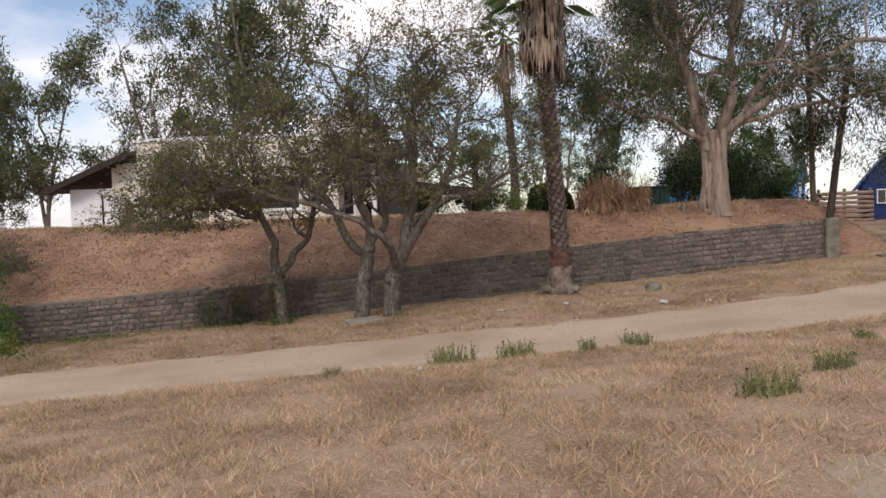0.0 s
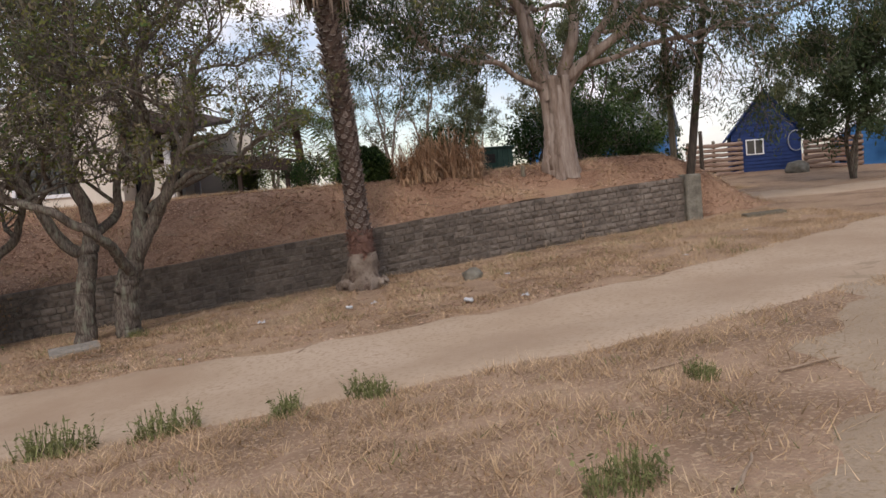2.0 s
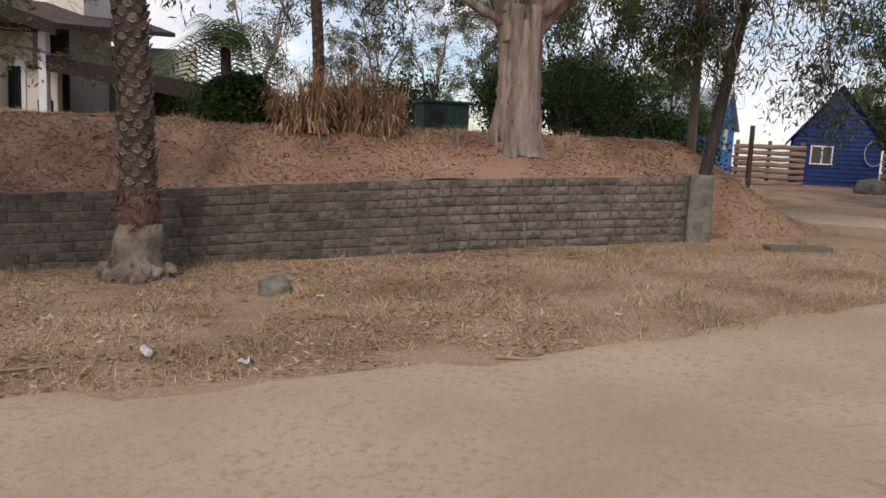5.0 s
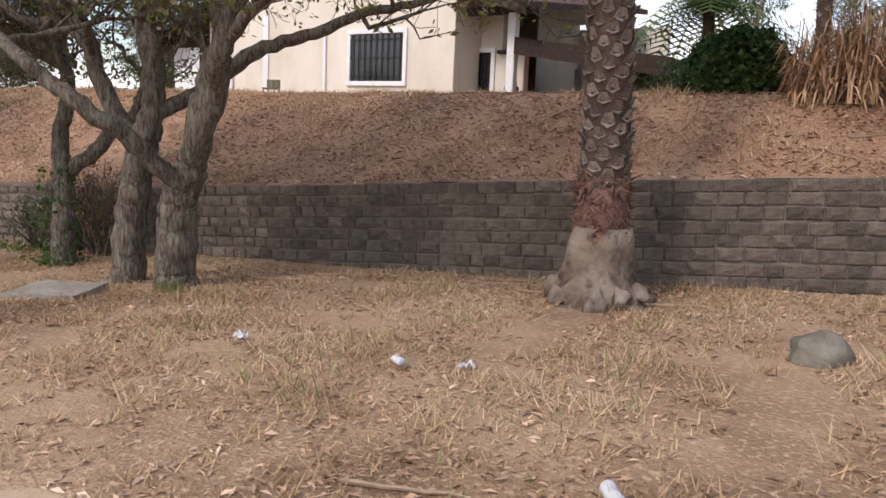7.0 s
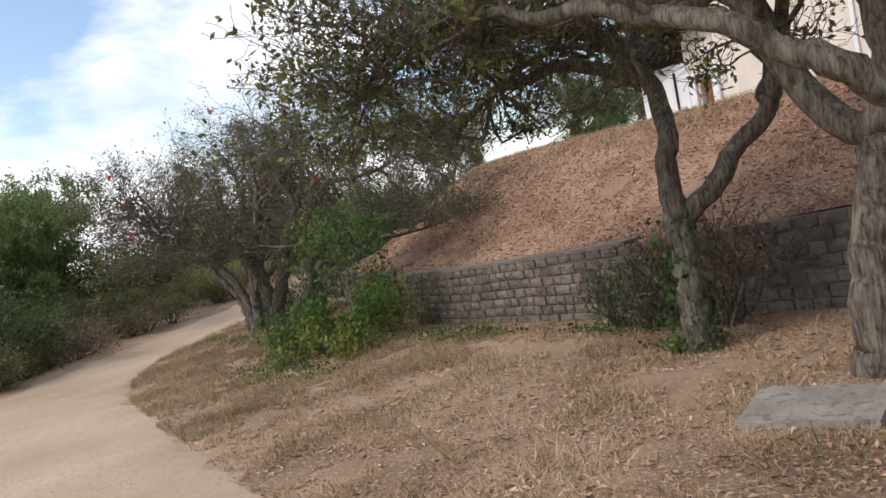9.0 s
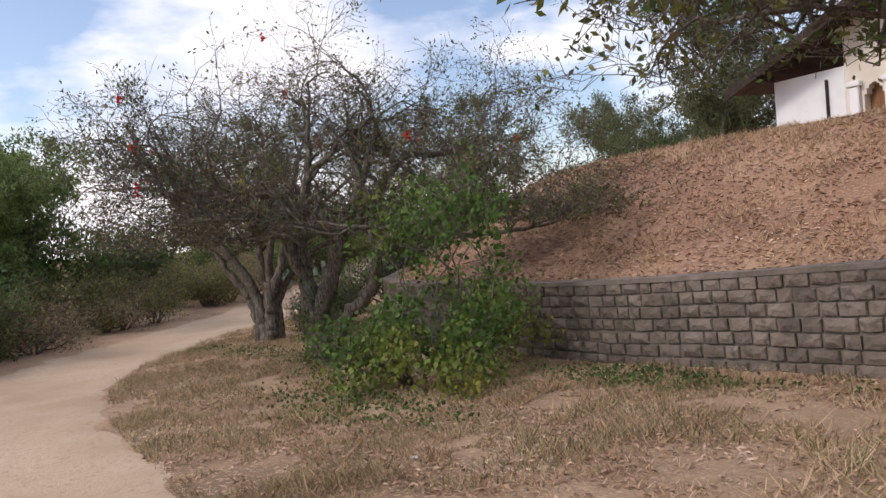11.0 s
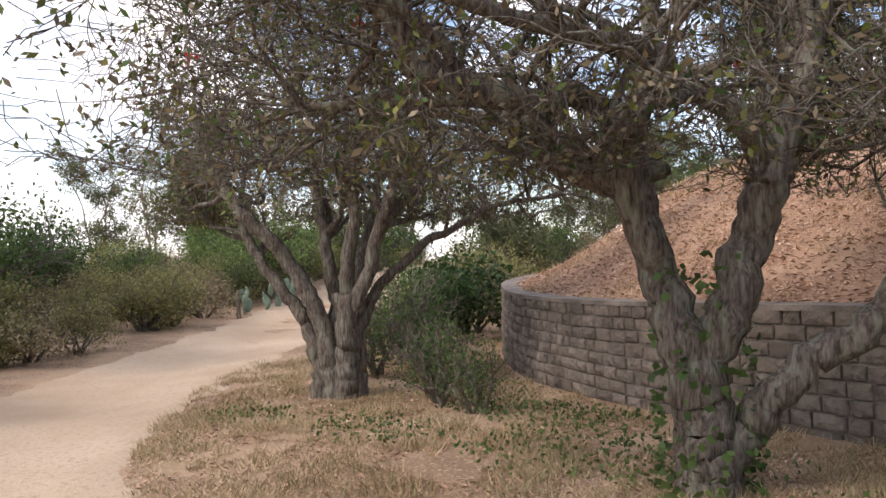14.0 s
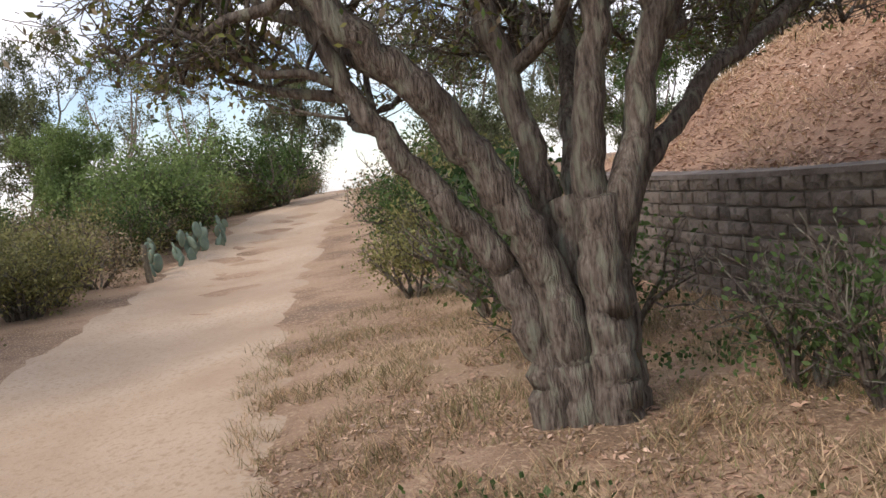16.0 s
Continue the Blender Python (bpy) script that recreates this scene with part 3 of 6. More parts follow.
C.stem(L((-0.02, 0.85, -0.02), (0.2, 1.35, -0.05), (0.33, 1.75, -0.1), (0.36, 2.0, -0.1)), 0.125, 0.115, 0, count=0)
C.stem(L((0.35, 1.9, -0.1), (0.05, 2.25, -0.2), (-0.35, 2.5, -0.35), (-0.85, 2.55, -0.6), (-1.5, 2.65, -0.9)), 0.085, 0.035, 3, 10, 0.95, **KF)
C.stem(L((0.36, 1.95, -0.1), (0.58, 2.3, 0.0), (0.75, 2.75, 0.1), (0.95, 3.3, 0.2)), 0.095, 0.04, 3, 8, 1.05, **KF)
C.stem(L((0.05, 0.3, -0.02), (0.28, 0.6, -0.1), (0.55, 0.9, -0.2), (0.88, 1.25, -0.35), (1.05, 1.7, -0.5), (1.4, 1.95, -0.7), (2.2, 2.1, -0.9)), 0.115, 0.045, 3, 10, 0.9, start=0.5, **KF)
C.stem(L((0.9, 1.3, -0.4), (1.5, 1.65, 0.0), (2.3, 1.75, 0.4), (3.1, 1.8, 0.5)), 0.06, 0.022, 3, 11, 0.75, **KF)
C.stem(L((-0.3, 1.8, 0.1), (-0.9, 2.3, 0.5), (-1.6, 2.5, 0.9), (-2.4, 2.5, 1.1)), 0.075, 0.03, 3, 9, 0.95, **KF)
C.stem(L((0.36, 1.95, -0.1), (0.9, 2.6, 0.6), (1.5, 3.0, 1.2), (2.2, 3.2, 1.8)), 0.075, 0.03, 3, 10, 1.0, **KF)
C.build("coral_tree", M_BARK, [(M_LEAF_GREY, 0.5), (M_LEAF_OLIVE, 0.3), (M_LEAF_GREEN, 0.2)], 0.85, 0.052, 0.06,
        "leaning coral tree with brown drying leaves and red flowers", group="coral trees", at=tuple(fc))

D = Plant(14)
D.low = 0.5
fd = foot(-18.3, 17.2)
L = limb_frame(fd, (0.609, 0.793), (-0.793, 0.609))
for side, depth, r in [(0.08, -0.08, 0.15), (0.2, 0.02, 0.12), (-0.02, 0.1, 0.13)]:
    D.stem(L((side, -0.05, depth), (side, 0.4, depth), (side * 0.9 + 0.02, 0.8, depth), (side + 0.03, 1.3, depth)), r, r * 0.75, 0, count=0, gnarl=0.01)
D.stem(L((-0.2, -0.05, 0.04), (-0.22, 0.4, 0.05), (-0.32, 0.8, 0.08), (-0.48, 1.15, 0.1), (-0.75, 1.5, 0.1), (-1.02, 1.9, 0.15), (-1.2, 2.4, 0.2)), 0.125, 0.04, 2, 6, 0.7, start=0.7, gnarl=0.03, **KF)
D.stem(L((-0.1, -0.05, 0.0), (-0.1, 0.4, 0.0), (-0.18, 0.9, 0.02), (-0.42, 1.45, 0.0), (-0.75, 1.95, -0.05), (-1.2, 2.45, -0.05), (-1.5, 2.9, 0.05), (-1.6, 3.4, 0.2)), 0.14, 0.05, 3, 9, 0.7, start=0.6, gnarl=0.03, **KF)
D.stem(L((-0.03, 0.3, 0.14), (-0.05, 0.9, 0.16), (-0.1, 1.5, 0.2), (-0.2, 2.2, 0.3), (-0.35, 3.0, 0.4), (-0.5, 3.9, 0.5)), 0.11, 0.04, 3, 9, 1.0, start=0.5, gnarl=0.03, **KF)
D.stem(L((0.08, 0.5, -0.02), (0.12, 1.0, -0.02), (0.12, 1.7, -0.05), (0.2, 2.5, -0.1), (0.3, 3.4, -0.1), (0.2, 4.2, 0.0)), 0.115, 0.04, 3, 9, 1.0, start=0.5, gnarl=0.03, **KF)
D.stem(L((0.12, 0.4, -0.03), (0.17, 0.95, -0.04), (0.38, 1.6, -0.1), (0.6, 2.3, -0.15), (0.75, 3.1, -0.2), (1.0, 3.8, -0.2)), 0.11, 0.04, 3, 9, 1.0, start=0.5, gnarl=0.03, **KF)
D.stem(L((0.04, 0.4, 0.1), (0.1, 1.0, 0.14), (0.25, 1.7, 0.4), (0.45, 2.5, 0.8), (0.6, 3.3, 1.2)), 0.10, 0.04, 3, 8, 1.0, start=0.5, gnarl=0.03, **KF)
D.stem(L((0.15, 0.3, 0.02), (0.22, 0.85, 0.05), (0.5, 1.4, 0.1), (1.05, 1.9, 0.2), (1.85, 2.3, 0.35), (2.75, 2.45, 0.5)), 0.09, 0.025, 2, 7, 0.7, start=0.65, gnarl=0.03, **KF)
D.stem(L((0.5, 2.0, -0.1), (1.0, 2.6, 0.0), (1.6, 3.05, 0.1), (2.2, 3.5, 0.2)), 0.06, 0.025, 3, 8, 0.85, gnarl=0.03, **KF)
D.stem(L((-0.75, 1.95, -0.05), (-1.1, 2.3, 0.5), (-1.3, 2.6, 1.1), (-1.4, 2.9, 1.7)), 0.06, 0.03, 3, 7, 0.7, gnarl=0.03, **KF)
D.build("coral_tree", M_BARK, [(M_LEAF_GREY, 0.35), (M_LEAF_OLIVE, 0.5), (M_LEAF_GREEN, 0.15)], 0.8, 0.052, 0.06,
        "many-stemmed grey coral tree beside the sandy road", group="coral trees", at=tuple(fd))

# the big pale gum tree on the bank
KE = dict(wander=0.42, up=-0.02, kids=3, spread=0.8, shrink=0.7)
E = Plant(15)
fe = np.array([7.25, 20.55, 1.15])
E.stem([fe, (7.27, 20.55, 1.5), (7.3, 20.55, 2.1), (7.3, 20.55, 2.7), (7.25, 20.55, 3.2)], 0.38, 0.27, 0, count=0, gnarl=0)
for ga in range(6):
    gx_, gy_ = 0.22 * math.cos(ga * 1.1), 0.20 * math.sin(ga * 1.1)
    E.stem([(7.27 + gx_ * 1.5, 20.55 + gy_ * 1.5, 1.1), (7.28 + gx_ * 1.1, 20.55 + gy_ * 1.1, 1.8), (7.28 + gx_, 20.55 + gy_, 2.5), (7.25 + gx_ * 1.35, 20.5 + gy_ * 1.2, 3.4)], 0.15, 0.10, 0, count=0, gnarl=0.02)
for pts, r in [([(7.1, 20.5, 2.9), (6.75, 20.4, 3.8), (6.45, 20.3, 5.0), (5.7, 20.2, 6.3)], 0.17), ([(6.7, 20.4, 4.0), (6.4, 20.8, 5.4), (6.3, 21.0, 7.0)], 0.13),
               ([(7.3, 20.5, 3.0), (7.6, 20.4, 3.9), (7.75, 20.4, 5.3), (7.95, 20.3, 7.0)], 0.17), ([(7.4, 20.6, 2.9), (8.25, 20.8, 3.9), (9.0, 21.0, 5.0), (9.6, 21.2, 6.4)], 0.13),
               ([(7.25, 20.6, 3.0), (7.2, 21.2, 4.2), (7.0, 21.9, 5.6), (7.0, 22.4, 6.8)], 0.14)]:
    E.stem(pts, r, 0.06, 3, 8, 1.5, start=0.45, **KE)
E.stem([(7.0, 20.5, 3.1), (6.4, 20.3, 3.4), (5.4, 20.0, 3.75), (4.4, 19.8, 4.1), (3.2, 19.6, 4.7)], 0.075, 0.03, 3, 9, 1.1, start=0.3, **KE)
E.stem([(7.5, 20.5, 3.3), (8.6, 20.3, 4.1), (9.6, 20.1, 5.0), (10.8, 19.9, 5.5), (12.4, 19.7, 5.4)], 0.12, 0.045, 3, 11, 1.3, start=0.35, **KE)
E.stem([(7.7, 20.5, 3.6), (8.6, 20.4, 3.7), (9.8, 20.3, 4.0), (11.4, 20.2, 4.3), (13.0, 20.0, 4.6)], 0.075, 0.03, 3, 9, 1.0, start=0.4, **KE)
E.build("gum_tree", M_BARK_PALE, [(M_LEAF_EUC, 0.85), (M_LEAF_OLIVE, 0.15)], 3.6, 0.13, 0.14,
        "huge gum tree with pale peeling bark on the bank", aspect=0.2, droop=1.2, at=tuple(fe), clump=0.22)


# trees of the distance, built once each and repeated
def gum(seed, height, leaf, per_tip, label, dense=1.0, trunk=M_POST, size=0.2):
    P = Plant(seed)
    rng = P.rng
    for k in range(3):
        a = k * 2.1 + rng.uniform(0, 1)
        s = np.array([math.cos(a), math.sin(a), 0])
        P.stem([(0, 0, -0.3), s * 0.12 * height * 0.3 + (0, 0, height * 0.25), s * 0.10 * height + (0, 0, height * 0.55), s * 0.2 * height + (0, 0, height * 0.9)],
               0.013 * height, 0.005 * height, 2, int(11 * dense), height * 0.2, start=0.25, wander=0.4, up=0.02, kids=3, spread=0.8, shrink=0.65)
    return P.build("gum_tree", trunk, [(leaf, 1.0)], per_tip, size, size * 0.9, label, aspect=0.28, droop=0.8, group="far trees")


def scrub(seed, w, h, leaf, n, size, label, name="shrub", twig=M_BARK):
    """A low bush: many thin stems and an uneven crown of leaves."""
    rng = np.random.default_rng(seed)
    P = Plant(seed)
    for k in range(9):
        a = rng.uniform(0, 2 * math.pi)
        P.branch((0.1 * math.cos(a), 0.1 * math.sin(a), -0.05), (0.6 * w * math.cos(a), 0.6 * w * math.sin(a), h), h * 0.6, 0.02 * h + 0.008, 2,
                 wander=0.5, up=0.05, kids=2, spread=0.7, shrink=0.6)
    t = np.array(P.tips)
    t[:, :2] *= w / max(0.3, np.abs(t[:, :2]).max())
    t[:, 2] *= h / max(0.3, t[:, 2].max())
    thing = empty(name)
    V, F = tubes(P.lines)
    raw("stem", V, F, twig, thing)
    c = t[rng.integers(0, len(t), n)] + rng.normal(size=(n, 3)) * np.array([0.12 * w + 0.05, 0.12 * w + 0.05, 0.10 * h + 0.04])
    c[:, 2] = np.abs(c[:, 2])
    quads("foliage", leaves(c, size, rng, 0.5), 4, leaf, thing)
    return tagged(thing, label, "shrub", "roadside shrubs")


def set_at(thing, x, y, s=1.0, rz=0.0, dz=0.0):
    thing.matrix_basis = pose(x, y, land_z(x, y) + dz, 0, 0, rz) @ Matrix.Diagonal((s, s, s, 1))
    return thing


def again(thing, x, y, s=1.0, rz=0.0, dz=0.0):
    ob = copy_thing(thing, Matrix())
    return set_at(ob, x, y, s, rz, dz)


gum_a = gum(31, 8.0, M_LEAF_EUC_PALE, 7, "tall grey-green gum tree standing in the distance")
gum_b = gum(32, 7.0, M_LEAF_EUC_PALE, 6, "olive-green tree behind the bank", 0.8)
gum_c = gum(33, 9.0, M_LEAF_EUC_PALE, 4.2, "thin open gum tree against the sky", 0.7, M_BARK_PALE)
gum_d = gum(34, 6.0, M_LEAF_GREEN, 5.0, "dense dark green tree beyond the bank", 1.0, M_BARK)
set_at(gum_a, -8.8, 38, 1.5)
set_at(gum_b, -21.5, 36, 1.05, 40)
set_at(gum_c, -15.5, 42, 1.1, 80)
set_at(gum_d, 12.2, 33, 0.95, 10)
for i, (src, x, y, s, r) in enumerate([
        (gum_c, -1.0, 44, 0.75, 30), (gum_b, 2.5, 46, 0.6, 200), (gum_c, 6.5, 40, 0.55, 130), (gum_a, 9.5, 44, 0.65, 75), (gum_d, 15.5, 36, 0.7, 200),
        (gum_b, 9.8, 30, 0.6, 250), (gum_c, 4.5, 36, 0.5, 300), (gum_a, -24, 40, 0.9, 120), (gum_d, -25, 36, 0.6, 60), (gum_b, -18.5, 36, 1.05, 300),
        (gum_c, 20, 52, 0.8, 10), (gum_a, 30, 48, 0.7, 222), (gum_b, -28, 30, 0.7, 15), (gum_a, 33, 34, 0.8, 100),
        (gum_a, -52, 30, 0.95, 10), (gum_c, -58, 38, 0.9, 77), (gum_a, -48, 42, 1.0, 200), (gum_b, -60, 27, 0.9, 140), (gum_c, -66, 48, 1.0, 30),
        (gum_b, -44, 52, 1.0, 70), (gum_a, -40, 58, 0.9, 260), (gum_b, -36, 46, 0.9, 20), (gum_b, -31, 42, 0.8, 100), (gum_b, -27, 38, 0.65, 10), (gum_c, -70, 34, 0.9, 150)]):
    again(src, x, y, s, r)

green_a = gum(37, 4.2, M_LEAF_BRIGHT, 9.0, "leafy bright green tree across the road", 1.2, M_BARK, 0.15)
set_at(green_a, -26.8, 12.0, 1.0)
again(green_a, -29.5, 13.6, 1.1, 120)
again(green_a, -24.2, 9.0, 0.8, 220)
again(green_a, -38.5, 24.5, 0.7, 40)

# the dense gum beside the blue cabin
gum_e = gum(36, 6.5, M_LEAF_EUC, 8.0, "dense drooping gum tree beside the blue cabin", 1.4, M_BARK)
set_at(gum_e, 17.9, 25.4, 0.85)
again(gum_e, 23.8, 28.2, 0.62, 130)
again(gum_e, 28.5, 27, 0.62, 250)

# ---- shrubs along the road's outer side ----
sh_a = scrub(41, 1.1, 1.3, M_LEAF_SCRUB, 2600, 0.075, "olive-brown shrub beside the road")
sh_b = scrub(42, 1.2, 1.1, M_LEAF_SCRUB_DRY, 2600, 0.07, "dry brown shrub beside the road")
sh_c = scrub(43, 1.3, 1.9, M_LEAF_GREEN, 4200, 0.085, "leafy green shrub beside the road")
sh_d = scrub(44, 1.5, 1.7, M_LEAF_BRIGHT, 5200, 0.085, "bright green bushy tree by the road")
set_at(sh_a, -22.5, 12.2)
set_at(sh_b, -24.5, 13.6)
set_at(sh_c, -20.6, 10.8)
set_at(sh_d, -40.5, 30.0, 1.9)
rs = np.random.default_rng(5)
belt = resample(ROAD, 0.5)
belt = belt[belt[:, 0] < -17.5]
for i in range(170):
    k = int(rs.random() ** 1.15 * (len(belt) - 2))
    p, d = belt[k], belt[k + 1] - belt[k]
    d = d / np.linalg.norm(d)
    o = 2.5 + rs.random() ** 1.7 * 9
    x, y = p + np.array([-d[1], d[0]]) * o
    again([sh_a, sh_b, sh_b, sh_a, sh_a, sh_c][i % 6], x, y, rs.uniform(0.55, 0.95) * (1 + 0.06 * o), rs.uniform(0, 360))
for i in range(16):
    p, d = belt[int(len(belt) * (0.35 + 0.6 * i / 16))], None
    again([sh_c, sh_a, sh_b][i % 3], p[0] + rs.uniform(3.0, 6.0), p[1] + rs.uniform(1.5, 4.5), rs.uniform(0.8, 1.5), rs.uniform(0, 360))
for x, y, s, src in [(-23.5, 9.0, 1.3, sh_a), (-26.0, 11.0, 1.3, sh_c), (-24.5, 11.6, 1.0, sh_c), (-31, 14.5, 1.8, sh_c), (-34, 17, 1.6, sh_c),
                     (-43.5, 28.5, 1.7, sh_d), (-38.5, 32.5, 1.5, sh_c), (-29.5, 31.0, 1.5, sh_c), (-27.2, 28.0, 1.4, sh_a), (-25.8, 26.2, 1.0, sh_a), (-33.0, 36, 1.7, sh_a),
                     (-34.6, 24.4, 1.35, sh_d), (-36.4, 26.0, 1.4, sh_d), (-24.0, 23.0, 0.9, sh_a), (-22.6, 20.8, 0.7, sh_a)]:
    again(src, x, y, s, rs.uniform(0, 360))


# ---- the vine-covered bush at the wall's bend ----
def big_leaf(centres, size, rng):
    """Heart-shaped leaves of six corners, hanging a little."""
    c = np.asarray(centres, float)
    n = len(c)
    d = rng.normal(size=(n, 3)) * (0.6, 0.6, 0.4)
    d[:, 2] -= 0.8
    d /= np.linalg.norm(d, axis=1)[:, None]
    s = rng.normal(size=(n, 3))
    s -= (s * d).sum(1)[:, None] * d
    s /= np.linalg.norm(s, axis=1)[:, None]
    nn = np.cross(d, s)
    L = (size * rng.uniform(0.5, 1.25, n))[:, None]
    return np.stack([c, c + s * L * 0.38 + d * L * 0.08 + nn * L * 0.06, c + s * L * 0.34 + d * L * 0.5, c + d * L, c - s * L * 0.34 + d * L * 0.5, c - s * L * 0.38 + d * L * 0.08 + nn * L * 0.06], 1)


def vine_bush():
    rng = np.random.default_rng(51)
    P = Plant(51)
    b = foot(-10.2, 16.25, -0.05)
    for k in range(16):
        a = rng.uniform(0, 2 * math.pi)
        P.branch(b + (0.35 * math.cos(a), 0.35 * math.sin(a), 0), (0.9 * math.cos(a), 0.75 * math.sin(a), 1.0), 0.62, 0.018, 2, wander=0.5, up=-0.04, kids=3, spread=0.8, shrink=0.62)
    for k in range(9):
        P.branch(b + (rng.uniform(-1.1, 0.7), rng.uniform(0.0, 0.6), 0.9), (rng.uniform(-0.6, 0.5), rng.uniform(-0.1, 0.3), 1.0), 0.75, 0.012, 2, wander=0.5, up=0.0, kids=2, spread=0.7, shrink=0.65)
    thing = empty("vine_bush", *b)
    V, F = tubes([(p - b, r) for p, r in P.lines])
    raw("stem", V, F, M_BARK, thing)
    t = np.array(P.tips) - b
    c = t[rng.integers(0, len(t), 7500)] + rng.normal(size=(7500, 3)) * 0.085
    c[:, 2] = np.maximum(c[:, 2], 0.08)
    quads("foliage", big_leaf(c, 0.062, rng), 6, M_LEAF_VINE, thing)
    tagged(thing, "leafy green vine bush with large heart-shaped leaves", "bush")


vine_bush()


def ground_vine(name, x, y, w, d, n, seed, label, mat=M_LEAF_GREEN, size=0.04):
    rng = np.random.default_rng(seed)
    r = np.sqrt(rng.random(n)) * (0.5 + 0.5 * rng.random(n))
    a = rng.uniform(0, 2 * math.pi, n)
    px, py = x + r * w * np.cos(a), y + r * d * np.sin(a)
    c = np.array([(u - x, v - y, ground_z(u, v) - ground_z(x, y) + rng.uniform(0.01, 0.10)) for u, v in zip(px, py)])
    return tagged(quads(name, leaves(c, size, rng, 0.7), 4, mat), label, "creeper", "creepers", "stuff"), (x, y)


for x, y, w, d, n, s in [(-9.6, 14.9, 2.2, 0.7, 900, 1), (-8.0, 17.0, 1.6, 0.5, 700, 2), (-11.8, 15.9, 1.2, 0.8, 500, 3), (-14.2, 16.6, 1.6, 0.9, 700, 4), (-15.6, 17.6, 1.5, 0.7, 700, 5),
                         (-5.2, 17.2, 1.2, 0.4, 450, 6), (-3.6, 16.6, 0.5, 0.4, 220, 7), (-17.6, 18.4, 1.4, 0.8, 500, 8), (-18.0, 15.9, 0.8, 0.5, 220, 9), (-16.3, 16.2, 1.0, 0.6, 300, 10)]:
    ob, (ax, ay) = ground_vine("creeper", x, y, w, d, n, 60 + s, "low green creeper leaves on dry ground")
    ob.matrix_basis = pose(ax, ay, ground_z(ax, ay))


def ivy(x, y, r, h, n, seed, lean=(0, 0)):
    """Ivy round a trunk's foot."""
    rng = np.random.default_rng(seed)
    a, z = rng.uniform(0, 2 * math.pi, n), rng.random(n) ** 1.4 * h
    rr = r * (1 + 0.35 * rng.random(n)) * (1 - 0.15 * z / h)
    c = np.stack([rr * np.cos(a) + lean[0] * z, rr * np.sin(a) + lean[1] * z, z], 1)
    ob = quads("ivy", leaves(c, 0.06, rng, 0.8, 0.4), 4, M_LEAF_GREEN)
    ob.matrix_basis = pose(x, y, ground_z(x, y))
    return tagged(ob, "dark green ivy climbing a grey tree trunk", "ivy", "ivy", "stuff")


ivy(-3.47, 16.56, 0.17, 1.1, 330, 71, (-0.12, 0.05))
ivy(-13.14, 16.22, 0.24, 1.35, 420, 72)

# weedy bushes by the wall and the far tree
w1 = scrub(45, 0.45, 0.85, M_LEAF_GREEN, 700, 0.05, "thin green weed bush on dry grass")
set_at(w1, -16.9, 17.6, 1.0)
for x, y, s in [(-17.4, 17.9, 0.9), (-16.2, 17.4, 0.8), (-19.4, 18.6, 1.1), (-20.6, 19.8, 1.5), (-21.4, 20.6, 1.6), (-4.6, 17.5, 0.9), (-5.3, 17.45, 0.8), (-18.9, 19.2, 1.2)]:
    again(w1, x, y, s, rs.uniform(0, 360))
vine_shrub = scrub(46, 0.7, 1.2, M_LEAF_DRY, 900, 0.05, "dry brown climbing shrub against the wall")
set_at(vine_shrub, -3.9, 17.4, 0.95)
again(vine_shrub, -4.8, 17.45, 0.8, 90)
dark_shrub = scrub(47, 0.9, 1.2, M_LEAF_DARK, 1600, 0.11, "dark glossy shrub under the trees")
set_at(dark_shrub, -22.0, 22.0, 1.1)
again(dark_shrub, -22.9, 23.6, 1.3, 120)


# weeds along the road
def weed(seed, w, h, n, label):
    rng = np.random.default_rng(seed)
    V = []
    for _ in range(n):
        a, r = rng.uniform(0, 2 * math.pi), w * math.sqrt(rng.random())
        b = np.array([r * math.cos(a), r * math.sin(a) * 0.5, -0.02])
        t = b + np.array([rng.normal() * 0.05, rng.normal() * 0.05, h * rng.uniform(0.45, 1.1)])
        s = np.array([math.sin(a), -math.cos(a), 0]) * 0.006
        V += [b - s, b + s, t + s * 0.3, t - s * 0.3]
        for _ in range(7):
            q = b + (t - b) * rng.uniform(0.1, 1)
            e = rng.normal(size=3) * 0.014
            f = rng.normal(size=3) * 0.005
            V += [q - e, q + f, q + e, q - f]
    thing = quads("weed_tuft", np.array(V), 4, M_GRASS_GREEN)
    return tagged(thing, label, "weed", "weeds")


wd = weed(81, 0.32, 0.24, 110, "green weed tuft at the dirt road's edge")
wd.matrix_basis = pose(0.1, 9.8, ground_z(0.1, 9.8))
for x, y, s, r in [(0.9, 9.8, 0.9, 30), (1.8, 9.8, 0.65, 80), (2.45, 9.9, 0.75, 140), (2.6, 6.4, 0.9, 10), (3.5, 7.1, 0.75, 200), (4.6, 8.6, 0.5, 100), (-1.4, 9.7, 0.5, 55), (-0.9, 15.9, 0.5, 10)]:
    c = copy_thing(wd, pose(x, y, ground_z(x, y), 0, 0, r))
    c.scale = (s, s, s)


# red flowers in the coral trees
def flower(seed):
    rng = np.random.default_rng(seed)
    c = rng.normal(size=(24, 3)) * (0.035, 0.035, 0.03)
    return tagged(quads("flower_cluster", leaves(c, 0.05, rng, 0.5), 4, M_RED), "cluster of scarlet coral tree petals", "flower", "red flowers")


